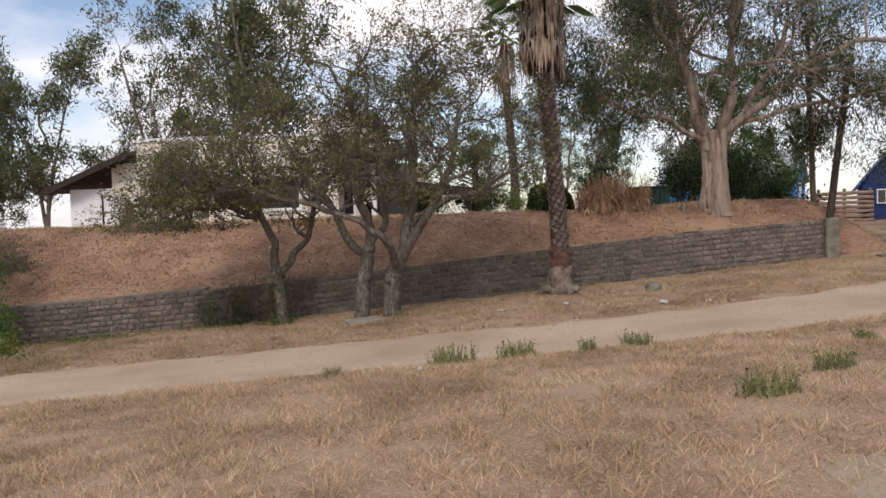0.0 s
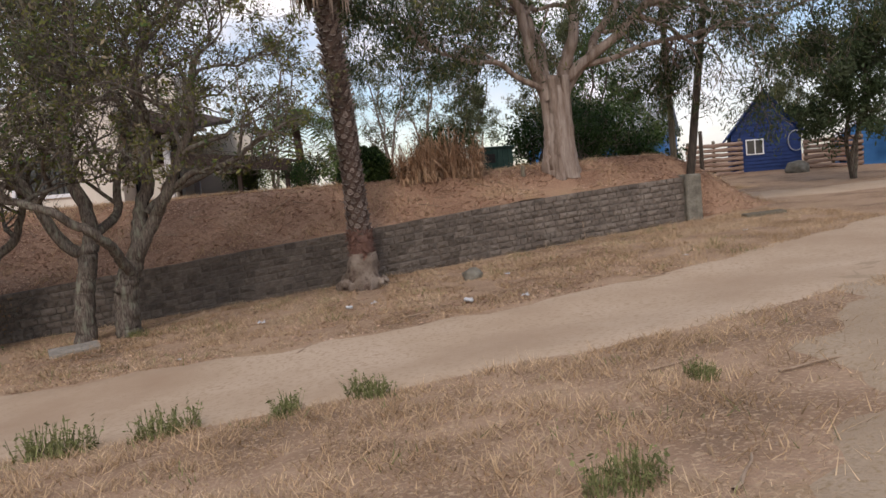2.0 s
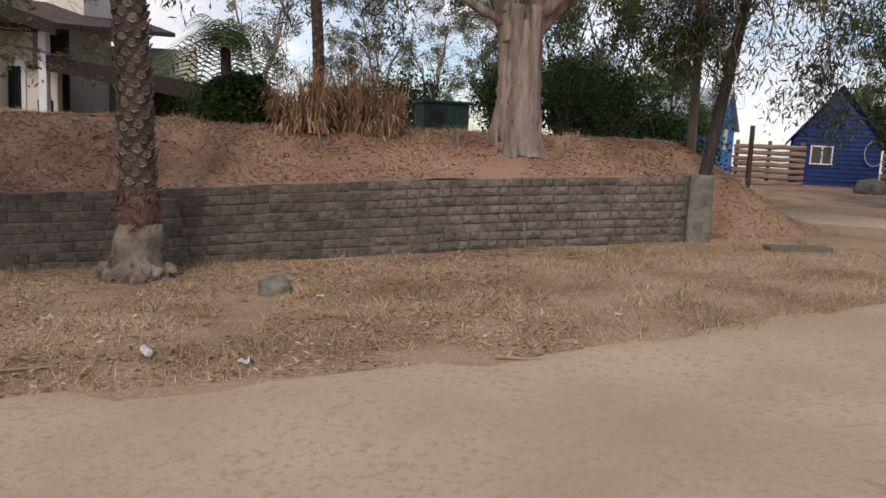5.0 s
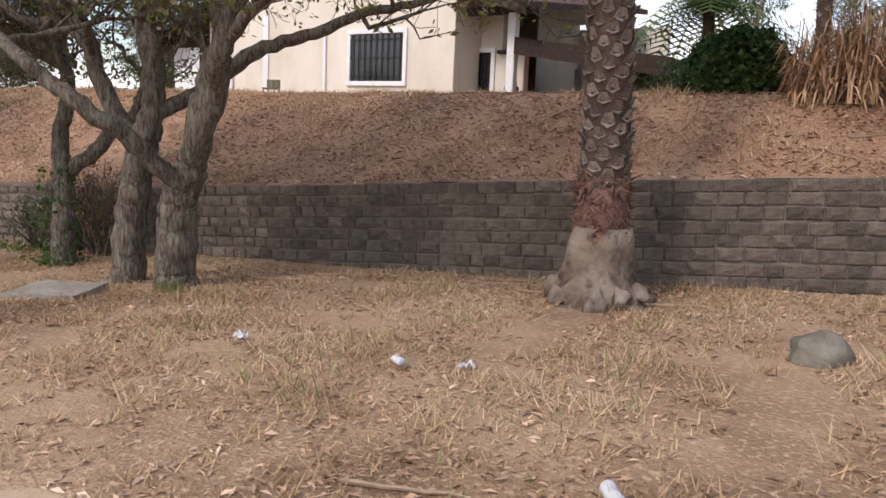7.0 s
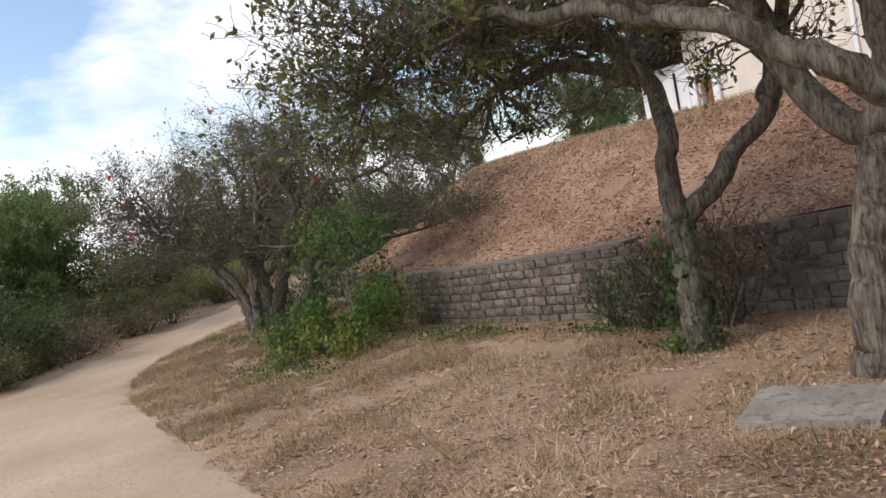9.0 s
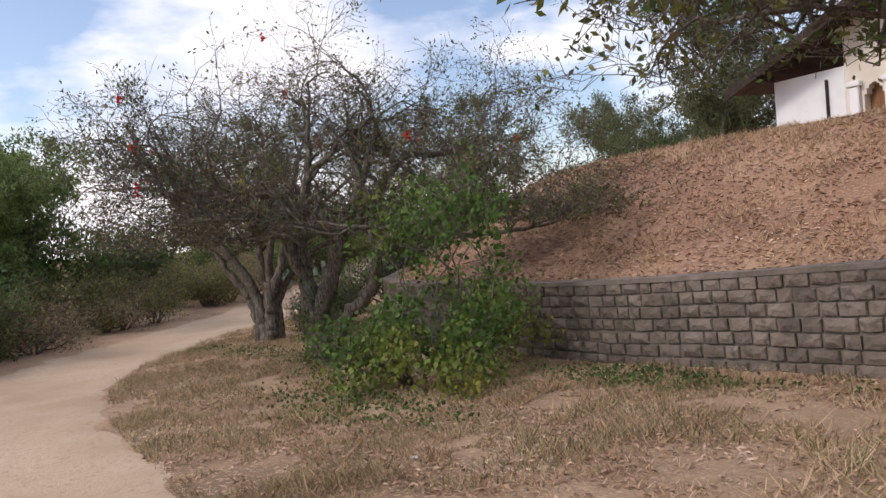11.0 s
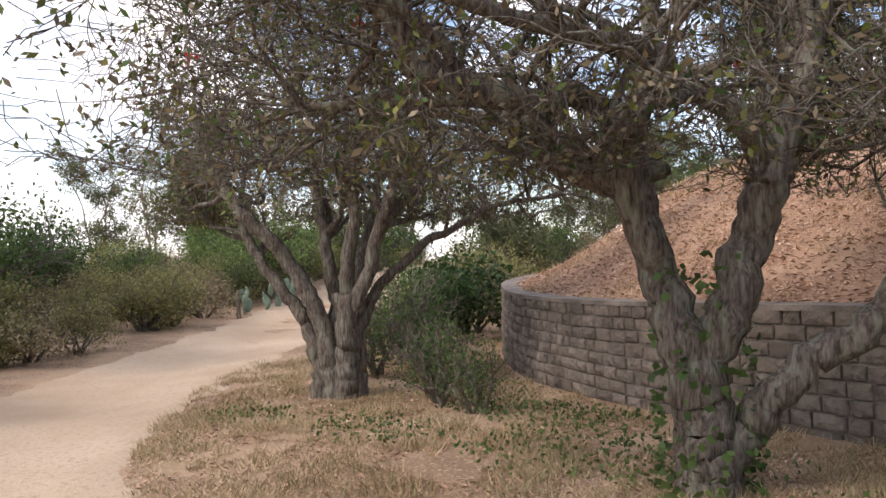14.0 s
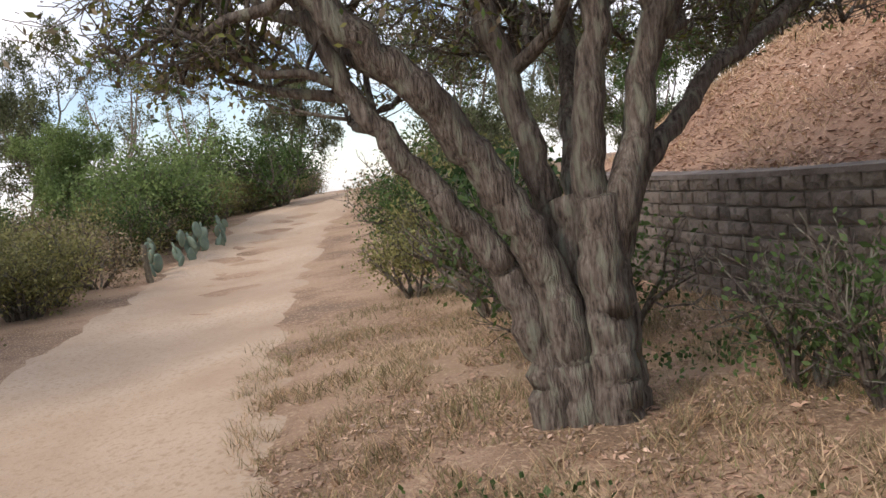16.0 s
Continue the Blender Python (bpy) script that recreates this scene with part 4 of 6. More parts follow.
fl = flower(91)
tips_c, tips_d = np.array(C.tips), np.array(D.tips)
spots = tips_c[tips_c[:, 2] > 1.1][[int(k) for k in np.linspace(5, (tips_c[:, 2] > 1.1).sum() - 9, 17)]]
fl.matrix_basis = pose(*spots[0])
for p in spots[1:]:
    copy_thing(fl, pose(*p, 40 * p[0], 30, 70 * p[1]))

# ---- palms ----
def fan_palm(x, y, base, height, r, lean, seed, label, detail=True):
    """A fan palm: rooted foot, trunk with old leaf bases, dead skirt, crown."""
    rng = np.random.default_rng(seed)
    thing = empty("fan_palm", x, y, base)
    n = 26
    zs = np.linspace(-0.1, height, n)
    pts = [(lean[0] * z / height + 0.04 * math.sin(z * 0.9), lean[1] * z / height, z) for z in zs]
    rad = [r * (0.80 + 0.12 * math.exp(-max(z, 0) * 1.5)) * (1 - 0.18 * z / height) for z in zs]
    V, F = tubes([(pts, rad)], 14)
    raw("trunk", V, F, M_PALM, thing, smooth=True)

    def axis_at(z):
        return np.array([np.interp(z, zs, [p[0] for p in pts]), np.interp(z, zs, [p[1] for p in pts]), z])
    V, F = [], []
    z, a = (0.92 if detail else 0.5), 0.0
    while z < height - 0.6:
        a += 2.39996
        z += 0.0125 * (1 if detail else 3.5)
        c = axis_at(z)
        rr = float(np.interp(z, zs, rad))
        o = np.array([math.cos(a), math.sin(a), 0])
        s = np.array([-math.sin(a), math.cos(a), 0])
        w, h = rr * rng.uniform(0.27, 0.40), rng.uniform(0.06, 0.09)
        out = rng.uniform(0.025, 0.06) + (0.05 if z > height * 0.45 else 0)
        k = len(V)
        q = c + o * rr * 0.97
        V += [tuple(q - s * w - (0, 0, h * 0.35)), tuple(q + s * w - (0, 0, h * 0.35)), tuple(q + o * out + s * w * 0.45 + (0, 0, h * 0.6)), tuple(q + o * out - s * w * 0.45 + (0, 0, h * 0.6)),
              tuple(q + o * 0.5 * out - (0, 0, h * 0.75)), tuple(q + o * (out * 0.3) + (0, 0, h * 0.55))]
        F += [(k, k + 4, k + 1), (k, k + 1, k + 2, k + 3), (k + 3, k + 2, k + 5), (k, k + 3, k + 5), (k + 1, k + 5, k + 2)]
    raw("leaf_base", V, F, M_BOOT, thing, "grey woven old leaf bases")
    if detail:
        V, F = tubes([([axis_at(0.5), axis_at(0.75), axis_at(1.02)], [r * 0.88, r * 0.9, r * 0.84])], 16)
        raw("fibre_band", V, F, M_FIBRE, thing, "reddish fibrous band", True)
        c = [axis_at(q) + r * 0.9 * np.array([math.cos(b), math.sin(b), 0]) for q, b in zip(rng.uniform(0.55, 1.05, 420), rng.uniform(0, 6.28, 420))]
        quads("fibre", leaves(c, 0.16, rng, 0.12, 0.6), 4, M_FIBRE, thing)
        V, F = tubes([([(0, 0, -0.25), (0, 0, 0.0), (0, 0, 0.12), (0, 0, 0.22), (0, 0, 0.34), (0, 0, 0.46), (0, 0, 0.62)], [r * 1.7, r * 1.55, r * 1.5, r * 1.3, r * 1.1, r * 1.02, r * 0.95])], 22)
        V = [(px * (1 + 0.5 * noise.noise((px * 7, py * 7, pz * 6))), py * (1 + 0.5 * noise.noise((px * 7 + 9, py * 7, pz * 6))), pz) for px, py, pz in V]
        raw("root_flare", V, F, M_PALM_ROOT, thing, "pale swollen cut root base", True)
        for k in range(14):
            b = k * 0.45 + rng.uniform(-0.2, 0.2)
            bm = bmesh.new()
            bmesh.ops.create_icosphere(bm, subdivisions=3, radius=rng.uniform(0.07, 0.15))
            for v in bm.verts:
                v.co *= 1 + 0.8 * noise.noise(v.co * 13 + Vector((k, 0, 0)))
            bmesh.ops.translate(bm, vec=(1.5 * r * math.cos(b), 1.5 * r * math.sin(b), rng.uniform(-0.08, 0.16)), verts=bm.verts)
            part("root_knob", bm, M_PALM_ROOT, thing, smooth=True)
    top = axis_at(height)
    V = []
    for k in range(420 if detail else 150):
        b, q = rng.uniform(0, 2 * math.pi), rng.uniform(0.0, 1.0)
        o = np.array([math.cos(b), math.sin(b), 0])
        st = top - (0, 0, q * height * 0.22) + o * r * 0.8
        L = rng.uniform(0.5, 0.95) * (1 if detail else 1.4)
        s = np.array([-o[1], o[0], 0]) * rng.uniform(0.02, 0.05)
        e = st + o * rng.uniform(0.15, 0.42) - (0, 0, L)
        m_ = st + o * rng.uniform(0.2, 0.4) - (0, 0, L * 0.3)
        V += [st, m_ + s, e, m_ - s]
    quads("dead_skirt", np.array(V), 4, M_SKIRT, thing, "hanging brown dead fronds")
    V = []
    for k in range(24 if detail else 18):
        b, el = k * 2.4, rng.uniform(-0.35, 1.2)
        d = np.array([math.cos(b) * math.cos(el), math.sin(b) * math.cos(el), math.sin(el)])
        s = np.array([-math.sin(b), math.cos(b), 0])
        hub = top + d * rng.uniform(0.7, 1.0)
        V += [top - s * 0.02, top + s * 0.02, hub + s * 0.02, hub - s * 0.02]
        for j in range(26):
            g = (j / 25 - 0.5) * 3.4
            e = d * math.cos(g) + s * math.sin(g)
            e = e * 0.75 - np.array([0, 0, 0.25 * abs(g) / 1.7])
            w = np.cross(e, d + (0.01, 0, 0.3)) * 0.035
            V += [hub, hub + e * 0.5 + w, hub + e * 0.95 - (0, 0, 0.12), hub + e * 0.5 - w]
    quads("crown", np.array(V), 4, M_LEAF_GREEN, thing)
    return tagged(thing, label, "palm", "palms")


fan_palm(2.62, 17.25, ground_z(2.62, 17.25), 6.8, 0.235, (-0.25, 0.0), 101, "tall fan palm with woven trunk and swollen root base")
fan_palm(3.0, 31.0, land_z(3.0, 31.0), 6.9, 0.22, (-0.3, 0.0), 102, "slender fan palm with dead brown skirt behind the hedge", False)


def feather_palm(x, y, h, seed, size):
    rng = np.random.default_rng(seed)
    z0 = land_z(x, y)
    thing = empty("feather_palm", x, y, z0)
    V, F = tubes([([(0, 0, -0.1), (0.05, 0, h * 0.5), (0, 0, h)], [0.17, 0.13, 0.11])], 10)
    raw("trunk", V, F, M_PALM, thing, smooth=True)
    V = []
    for k in range(26):
        b, el = k * 2.4, rng.uniform(-0.1, 1.25)
        o = np.array([math.cos(b), math.sin(b), 0])
        s = np.array([-o[1], o[0], 0])
        L = size * rng.uniform(0.8, 1.1)
        last = np.array([0, 0, h])
        for j in range(1, 17):
            t = j / 16
            p = np.array([0, 0, h]) + o * L * t * math.cos(el) + np.array([0, 0, L * (t * math.sin(el) - 0.75 * t * t)])
            V += [last - s * 0.012, last + s * 0.012, p + s * 0.012, p - s * 0.012]
            for side in (-1, 1):
                tip = p + side * s * 0.42 * size * (1 - 0.5 * t) * 0.75 + o * 0.12 - (0, 0, 0.14)
                w = (p - last) * 0.22
                V += [p - w, p + w, tip + w * 0.2, tip - w * 0.2]
            last = p
    quads("crown", np.array(V), 4, M_LEAF_GREEN, thing)
    return tagged(thing, "feather palm with arching grey-green fronds", "palm", "palms")


feather_palm(1.2, 27.2, 2.0, 111, 1.9)
feather_palm(-0.6, 30.5, 1.0, 112, 1.2)


# ---- hedge, cane, box and posts on the bank ----
def hedge(x, y, w, d, h, seed):
    rng = np.random.default_rng(seed)
    z0 = land_z(x, y)
    thing = empty("hedge", x, y, z0)
    P = Plant(seed)
    for k in range(14):
        P.branch((rng.uniform(-0.5, 0.5) * w, rng.uniform(-0.4, 0.4) * d, -0.05), (rng.normal() * 0.4, rng.normal() * 0.4, 1), h * 0.4, 0.02, 2, kids=2)
    V, F = tubes(P.lines)
    raw("stem", V, F, M_BARK, thing)
    n = 7000
    v = rng.normal(size=(n, 3))
    v /= np.linalg.norm(v, axis=1)[:, None]
    v[:, 2] = np.abs(v[:, 2])
    rr = (0.70 + 0.30 * rng.random(n) ** 0.5) * np.array([1 + 0.16 * noise.noise((q[0] * 2.2, q[1] * 2.2, q[2] * 2.2 + seed)) for q in v])
    quads("foliage", leaves(v * rr[:, None] * (w, d, h), 0.095, rng, 0.55), 4, M_LEAF_DARK, thing)
    quads("young_foliage", leaves((v * rr[:, None] * (w, d, h))[:1300] * 1.03, 0.085, rng, 0.55), 4, M_LEAF_GREEN, thing)
    return tagged(thing, "rounded dark green leafy hedge on the bank", "hedge")


hedge(2.95, 20.9, 0.66, 0.55, 0.78, 121)


def cane_clump(x, y, w, d, h, seed, n=420):
    rng = np.random.default_rng(seed)
    z0 = land_z(x, y)
    V = []
    for k in range(n):
        b = np.array([rng.uniform(-w, w), rng.uniform(-d, d), land_z(x, y) - z0 - 0.06])
        L = h * rng.uniform(0.35, 1.1) * (0.75 + 0.6 * noise.noise((b[0] * 2.5, 3, seed)))
        d1 = np.array([rng.normal() * 0.16, rng.normal() * 0.16, 1.0])
        t = b + d1 * L
        s = np.array([rng.normal(), rng.normal(), 0])
        s = s / np.linalg.norm(s) * rng.uniform(0.005, 0.011)
        V += [b - s, b + s, t + s * 0.5, t - s * 0.5]
        for j in range(5):
            q = b + d1 * L * rng.uniform(0.2, 1.0)
            o = np.array([rng.normal(), rng.normal(), 0.0])
            o /= np.linalg.norm(o)
            e = q + o * rng.uniform(0.12, 0.3) + (0, 0, rng.uniform(-0.3, 0.15))
            w2 = np.array([-o[1], o[0], 0.2]) * 0.011
            V += [q, (q + e) / 2 + w2 + (0, 0, 0.05), e, (q + e) / 2 - w2 + (0, 0, 0.05)]
    ob = quads("cane_clump", np.array(V), 4, M_REED)
    ob.matrix_basis = pose(x, y, z0)
    return tagged(ob, "clump of dry reddish-tan cane on the bank", "reeds", "dry canes")


cane_clump(4.0, 20.15, 0.40, 0.25, 1.1, 131, 300)
cane_clump(5.0, 20.5, 0.45, 0.25, 1.25, 132, 320)
cane_clump(4.5, 20.7, 0.5, 0.2, 0.85, 133, 300)


def green_hut():
    z0 = land_z(6.2, 23.0)
    t = empty("utility_hut", 6.2, 23.0, z0, 12)
    box("body", -0.42, -0.4, -0.1, 0.42, 0.4, 0.55, M_GREEN_BOX, t)
    for k in range(6):
        box("board", -0.425 + k * 0.1425, -0.418, -0.08, -0.425 + k * 0.1425 + 0.132, -0.398, 0.53, M_GREEN_BOX, t, bevel=0.003)
    box("lid", -0.48, -0.47, 0.55, 0.48, 0.46, 0.60, M_GREEN_BOX, t, "dark green overhanging lid")
    # no hole is cut: a near-black panel paints the opening's inner shade
    box("opening", -0.30, -0.428, 0.20, -0.06, -0.412, 0.42, M_IRON, t, "near-black square panel painted as a shaded opening")
    tagged(t, "small dark green boarded hut on the bank", "hut")


green_hut()


def post(name, x, y, z0, top, r, mat, label, category, lean=(0, 0), sides=10):
    h = top - z0
    t = empty(name, x, y, z0)
    rg = np.random.default_rng(int(abs(x) * 100))
    n = 9
    pts = [(lean[0] * k / (n - 1) + rg.normal() * 0.008, lean[1] * k / (n - 1) + rg.normal() * 0.008, -0.2 + (h + 0.2) * k / (n - 1)) for k in range(n)]
    V, F = tubes([(pts, np.linspace(r, r * 0.78, n))], sides)
    raw("pole", V, F, mat, t, smooth=True)
    return tagged(t, label, category)


post("wooden_pole", 10.75, 22.3, land_z(10.75, 22.3), 6.4, 0.085, M_POST, "tall weathered wooden pole at the wall's end", "pole", (-0.12, 0))
post("leaning_pole", 10.3, 20.75, land_z(10.3, 20.75), 5.4, 0.10, M_DARK_POST, "dark leaning wooden pole at the wall's end", "pole", (0.95, 0.4))
post("wooden_stump", 6.35, 20.3, land_z(6.35, 20.3), land_z(6.35, 20.3) + 0.22, 0.055, M_POST, "short weathered stump post on the bank", "post")
for k, (x, y) in enumerate([(-0.9, 29.0), (-2.2, 29.4)]):
    pz = land_z(x, y)
    box("white_post", x - 0.09, y - 0.09, pz - 0.1, x + 0.09, y + 0.09, pz + 0.95, M_WHITE, None, bevel=0.01)
    tagged(bpy.context.scene.objects["white_post" if k == 0 else "white_post.001"], "short white painted garden post", "post", "white posts")


def street_lamp(x, y):
    z0 = ground_z(x, y)
    t = post("street_lamp", x, y, z0, z0 + 4.1, 0.085, M_CONCRETE, "pale concrete street lamp post by the road", "street lamp", (-0.06, 0))
    V, F = tubes([([(-0.06, 0, 4.0), (-0.12, -0.05, 4.5), (-0.2, -0.2, 4.85)], [0.025, 0.022, 0.02])])
    raw("arm", V, F, M_IRON, t)
    bm = bmesh.new()
    bmesh.ops.create_uvsphere(bm, u_segments=12, v_segments=8, radius=0.14)
    for v in bm.verts:
        v.co.z *= 0.6
    bmesh.ops.translate(bm, vec=(-0.22, -0.24, 4.88), verts=bm.verts)
    part("lamp_head", bm, M_IRON, t, "dark rounded lamp head", True)


street_lamp(16.2, 20.6)
wire_z = [(10.9, 22.4, 3.2), (13.5, 27, 2.85), (16, 33, 3.0), (18.6, 38, 3.4)]
V, F = tubes([(smooth_curve(wire_z, 6), [0.008] * 19)], 4)
tagged(raw("overhead_cable", V, F, M_RUBBER), "thin black overhead cable", "cable")


# ---- the cream house on the mound ----
def arch_wall(bm, x0, x1, y0, y1, z0, z1, ax0, ax1, spring, m=None):
    """A wall with one pointed arch through it."""
    block(bm, x0, y0, z0, ax0, y1, z1, 0, m)
    block(bm, ax1, y0, z0, x1, y1, z1, 0, m)
    mid, rise = (ax0 + ax1) / 2, (ax1 - ax0) * 0.9
    n = 8
    for k in range(n):
        a, b = ax0 + (ax1 - ax0) * k / n, ax0 + (ax1 - ax0) * (k + 1) / n
        t = (a + b) / 2
        u = abs(t - mid) / ((ax1 - ax0) / 2)
        block(bm, a, y0, spring + rise * math.sqrt(max(0.0, 1 - u ** 1.5)), b, y1, z1, 0, m)
    return bm


def barred_window(parent, x0, x1, z0, z1, y, bars=9):
    """A dark window with a white surround and iron bars, facing -y."""
    w = box("window", x0, y - 0.005, z0, x1, y + 0.03, z1, M_GLASS, parent, "dark glazed window")
    f = 0.10
    box("window_sill", x0 - f, y - 0.06, z0 - f, x1 + f, y + 0.02, z0, M_WHITE, w)
    box("window_frame", x0 - f, y - 0.045, z1, x1 + f, y + 0.02, z1 + f, M_WHITE, w)
    box("window_frame", x0 - f, y - 0.045, z0 + 0.002, x0, y + 0.02, z1 - 0.002, M_WHITE, w)
    box("window_frame", x1, y - 0.045, z0 + 0.002, x1 + f, y + 0.02, z1 - 0.002, M_WHITE, w)
    for k in range(bars):
        bx_ = x0 + (x1 - x0) * (k + 0.5) / bars
        box("window_bar", bx_ - 0.008, y - 0.04, z0 + 0.01, bx_ + 0.008, y - 0.024, z1 - 0.01, M_IRON, w, bevel=0)
    for zz in (0.12, 0.5, 0.88):
        q = z0 + (z1 - z0) * zz
        box("window_bar", x0 + 0.01, y - 0.048, q - 0.01, x1 - 0.01, y - 0.04, q + 0.01, M_IRON, w, bevel=0)
    return w


def house():
    hx, hy, hz = -3.35, 25.2, 1.25
    t = empty("house", hx, hy, hz, -4)
    # local: x runs to the left end at -9.1, y back, z up
    box("wall", -6.75, 0, -0.4, 0.0, 0.22, 2.95, M_CREAM, t, bevel=0.01)
    box("side_wall", -0.22, 0.225, -0.4, 0.0, 6, 2.9, M_CREAM, t)
    box("back_wall", -8.7, 6.0, -0.4, 2.4, 6.2, 2.4, M_CREAM, t)
    box("parapet", -6.85, -0.05, 2.955, 0.05, 0.28, 3.07, M_WHITE, t, "white parapet coping")
    box("corner_pilaster", -5.6, -0.045, -0.4, -5.42, -0.003, 2.2, M_WHITE, t)
    box("drain_pipe", -3.6, -0.055, -0.4, -3.52, -0.004, 1.9, M_WHITE, t)
    bm = bmesh.new()
    arch_wall(bm, -7.62, -6.76, 0.0, 0.22, -0.4, 2.3, -7.28, -6.9, 0.75)
    part("arch_wall", bm, M_CREAM, t, "cream wall with pointed arch")
    box("door", -7.28, 0.16, -0.4, -6.9, 0.20, 1.3, M_PLANK, t, "brown wooden door in the arch")
    for cx in (-7.42, -6.78):
        box("column", cx - 0.09, -0.09, -0.4, cx + 0.09, -0.01, 1.05, M_WHITE, t, bevel=0.015)
        box("capital", cx - 0.13, -0.12, 1.055, cx + 0.13, -0.008, 1.15, M_WHITE, t, bevel=0.015)
    box("wing_wall", -9.1, 0.0, -0.4, -7.623, 0.22, 1.48, M_WHITE, t, "white painted lower wing wall")
    box("wing_side_wall", -9.1, 0.225, -0.4, -8.9, 6, 1.5, M_WHITE, t)
    box("downpipe", -7.99, -0.05, -0.35, -7.945, -0.004, 1.3, M_IRON, t, "thin black downpipe")

    def rz(x, y):
        return 2.66 + (x + 6.75) * 0.40 + 0.05 * y
    slab("wing_roof", [(-9.75, -0.6), (-6.75, -0.6), (-6.75, 6.4), (-9.75, 6.4)], rz, 0.10, M_TILE, t, "dark sloping tiled wing roof")
    slab("eave_board", [(-9.77, -0.64), (-6.75, -0.64), (-6.75, -0.6), (-9.77, -0.6)], lambda x, y: rz(x, y) + 0.01, 0.2, M_DARK_WOOD, t)
    for k in range(9):
        x = -9.1 + k * 0.27
        box("rafter", x - 0.03, -0.58, rz(x, 0) - 0.22, x + 0.03, 0.0, rz(x, 0) - 0.12, M_DARK_WOOD, t, bevel=0)
    barred_window(t, -2.78, -1.30, 0.62, 1.64, -0.005)
    # recessed porch with stove niche
    box("porch_wall", 0.003, 1.0, -0.4, 0.55, 1.2, 2.6, M_CREAM, t)
    barred_window(t, -0.02, 0.30, 0.35, 1.30, 0.995, 4)
    box("stove_base", 0.56, 0.95, -0.4, 1.12, 1.55, 0.28, M_BRICK, t, "brick barbecue base")
    bm = bmesh.new()
    arch_wall(bm, 0.56, 1.12, 0.95, 1.15, 0.285, 1.25, 0.66, 1.02, 0.45)
    part("stove_hood", bm, M_CREAM, t, "pale arched barbecue hood")
    box("stove_back", 0.57, 1.4, 0.286, 1.11, 1.5, 2.5, M_DARK_WOOD, t, "dark brown back wall of the barbecue")
    box("mantel", 0.5, 0.85, 1.255, 1.2, 1.18, 1.33, M_DARK_WOOD, t)
    box("porch_post", 1.02, 0.35, -0.4, 1.2, 0.53, 2.0, M_WHITE, t, "white square porch post", bevel=0.015)

    def pz(x, y):
        return 2.65 - x * 0.30 + y * 0.12
    slab("porch_roof", [(0.02, -0.35), (1.75, -0.35), (1.75, 6.2), (0.02, 6.2)], pz, 0.12, M_TILE, t, "dark tiled porch roof")
    slab("porch_fascia", [(0.02, -0.40), (1.8, -0.40), (1.8, -0.35), (0.02, -0.35)], lambda x, y: pz(x, y) + 0.02, 0.26, M_DARK_WOOD, t)
    box("porch_beam", 0.02, 0.36, 1.98, 1.6, 0.52, 2.14, M_DARK_WOOD, t)

    def qz(x, y):
        return 1.5 - (x - 1.2) * 0.14 + y * 0.03
    slab("lean_to_roof", [(1.25, 0.3), (4.4, 0.3), (4.4, 4.5), (1.25, 4.5)], qz, 0.09, M_TILE, t, "low dark lean-to roof")
    slab("lean_to_fascia", [(1.25, 0.24), (4.45, 0.24), (4.45, 0.3), (1.25, 0.3)], lambda x, y: qz(x, y) + 0.01, 0.34, M_DARK_WOOD, t)
    for x in (2.9, 4.2):
        box("lean_to_post", x, 0.5, -0.4, x + 0.12, 0.62, qz(x, 0.5) - 0.1, M_DARK_WOOD, t)
    box("upper_storey", -1.6, 2.6, 2.5, 0.9, 5.8, 4.0, M_CREAM, t)
    tagged(t, "cream plastered house with barred windows and dark roofs", "house")


house()


def garden_chair(x, y):
    z0 = land_z(x, y)
    t = empty("garden_chair", x, y, z0, 20)
    box("seat", -0.16, -0.15, 0.16, 0.16, 0.15, 0.19, M_POST, t)
    box("backrest", -0.16, 0.13, 0.20, 0.16, 0.155, 0.38, M_POST, t)
    for sx in (-0.14, 0.12):
        for sy in (-0.13, 0.11):
            box("leg", sx, sy, -0.03, sx + 0.025, sy + 0.025, 0.16, M_POST, t, bevel=0)
    tagged(t, "low wooden garden chair by the house wall", "chair")


garden_chair(-7.5, 24.3)
under = scrub(48, 0.9, 0.9, M_LEAF_BRIGHT, 1500, 0.10, "yellow-green garden shrub behind the porch")
set_at(under, -0.2, 27.6, 0.9)
again(under, 0.9, 28.4, 0.8, 70)
again(under, 2.2, 25.6, 0.7, 70)
under2 = scrub(49, 1.3, 1.5, M_LEAF_DARK, 3200, 0.10, "dark garden shrub behind the bank")
set_at(under2, 7.9, 25.0, 0.9)
for x, y, s in [(9.3, 26.5, 1.2), (8.9, 23.9, 0.8), (5.6, 26.5, 0.9), (10.6, 27.5, 1.25), (1.6, 24.6, 0.55), (12.2, 28.5, 1.3)]:
    again(under2, x, y, s, rs.uniform(0, 360))


# ---- cabins and fences across the upper road ----
def board_wall(parent, name, x0, x1, y, z0, z1, mat, step=0.16, cut=None):
    """Lapped boards facing -y, clipped under a gable when cut gives the half-width at a height."""
    z = z0
    while z < z1 - 0.02:
        a, b = x0, x1
        if cut:
            h = cut(z + step * 0.5)
            a, b = max(x0, (x0 + x1) / 2 - h), min(x1, (x0 + x1) / 2 + h)
        if b - a > 0.1:
            raw(name, [(a, y, z), (b, y, z), (b, y - 0.035, z), (a, y - 0.035, z), (a, y, z + step), (b, y, z + step), (b, y - 0.006, z + step), (a, y - 0.006, z + step)],
                [(0, 1, 2, 3), (3, 2, 6, 7), (7, 6, 5, 4), (0, 3, 7, 4), (1, 5, 6, 2), (0, 4, 5, 1)], mat, parent)
        z += step


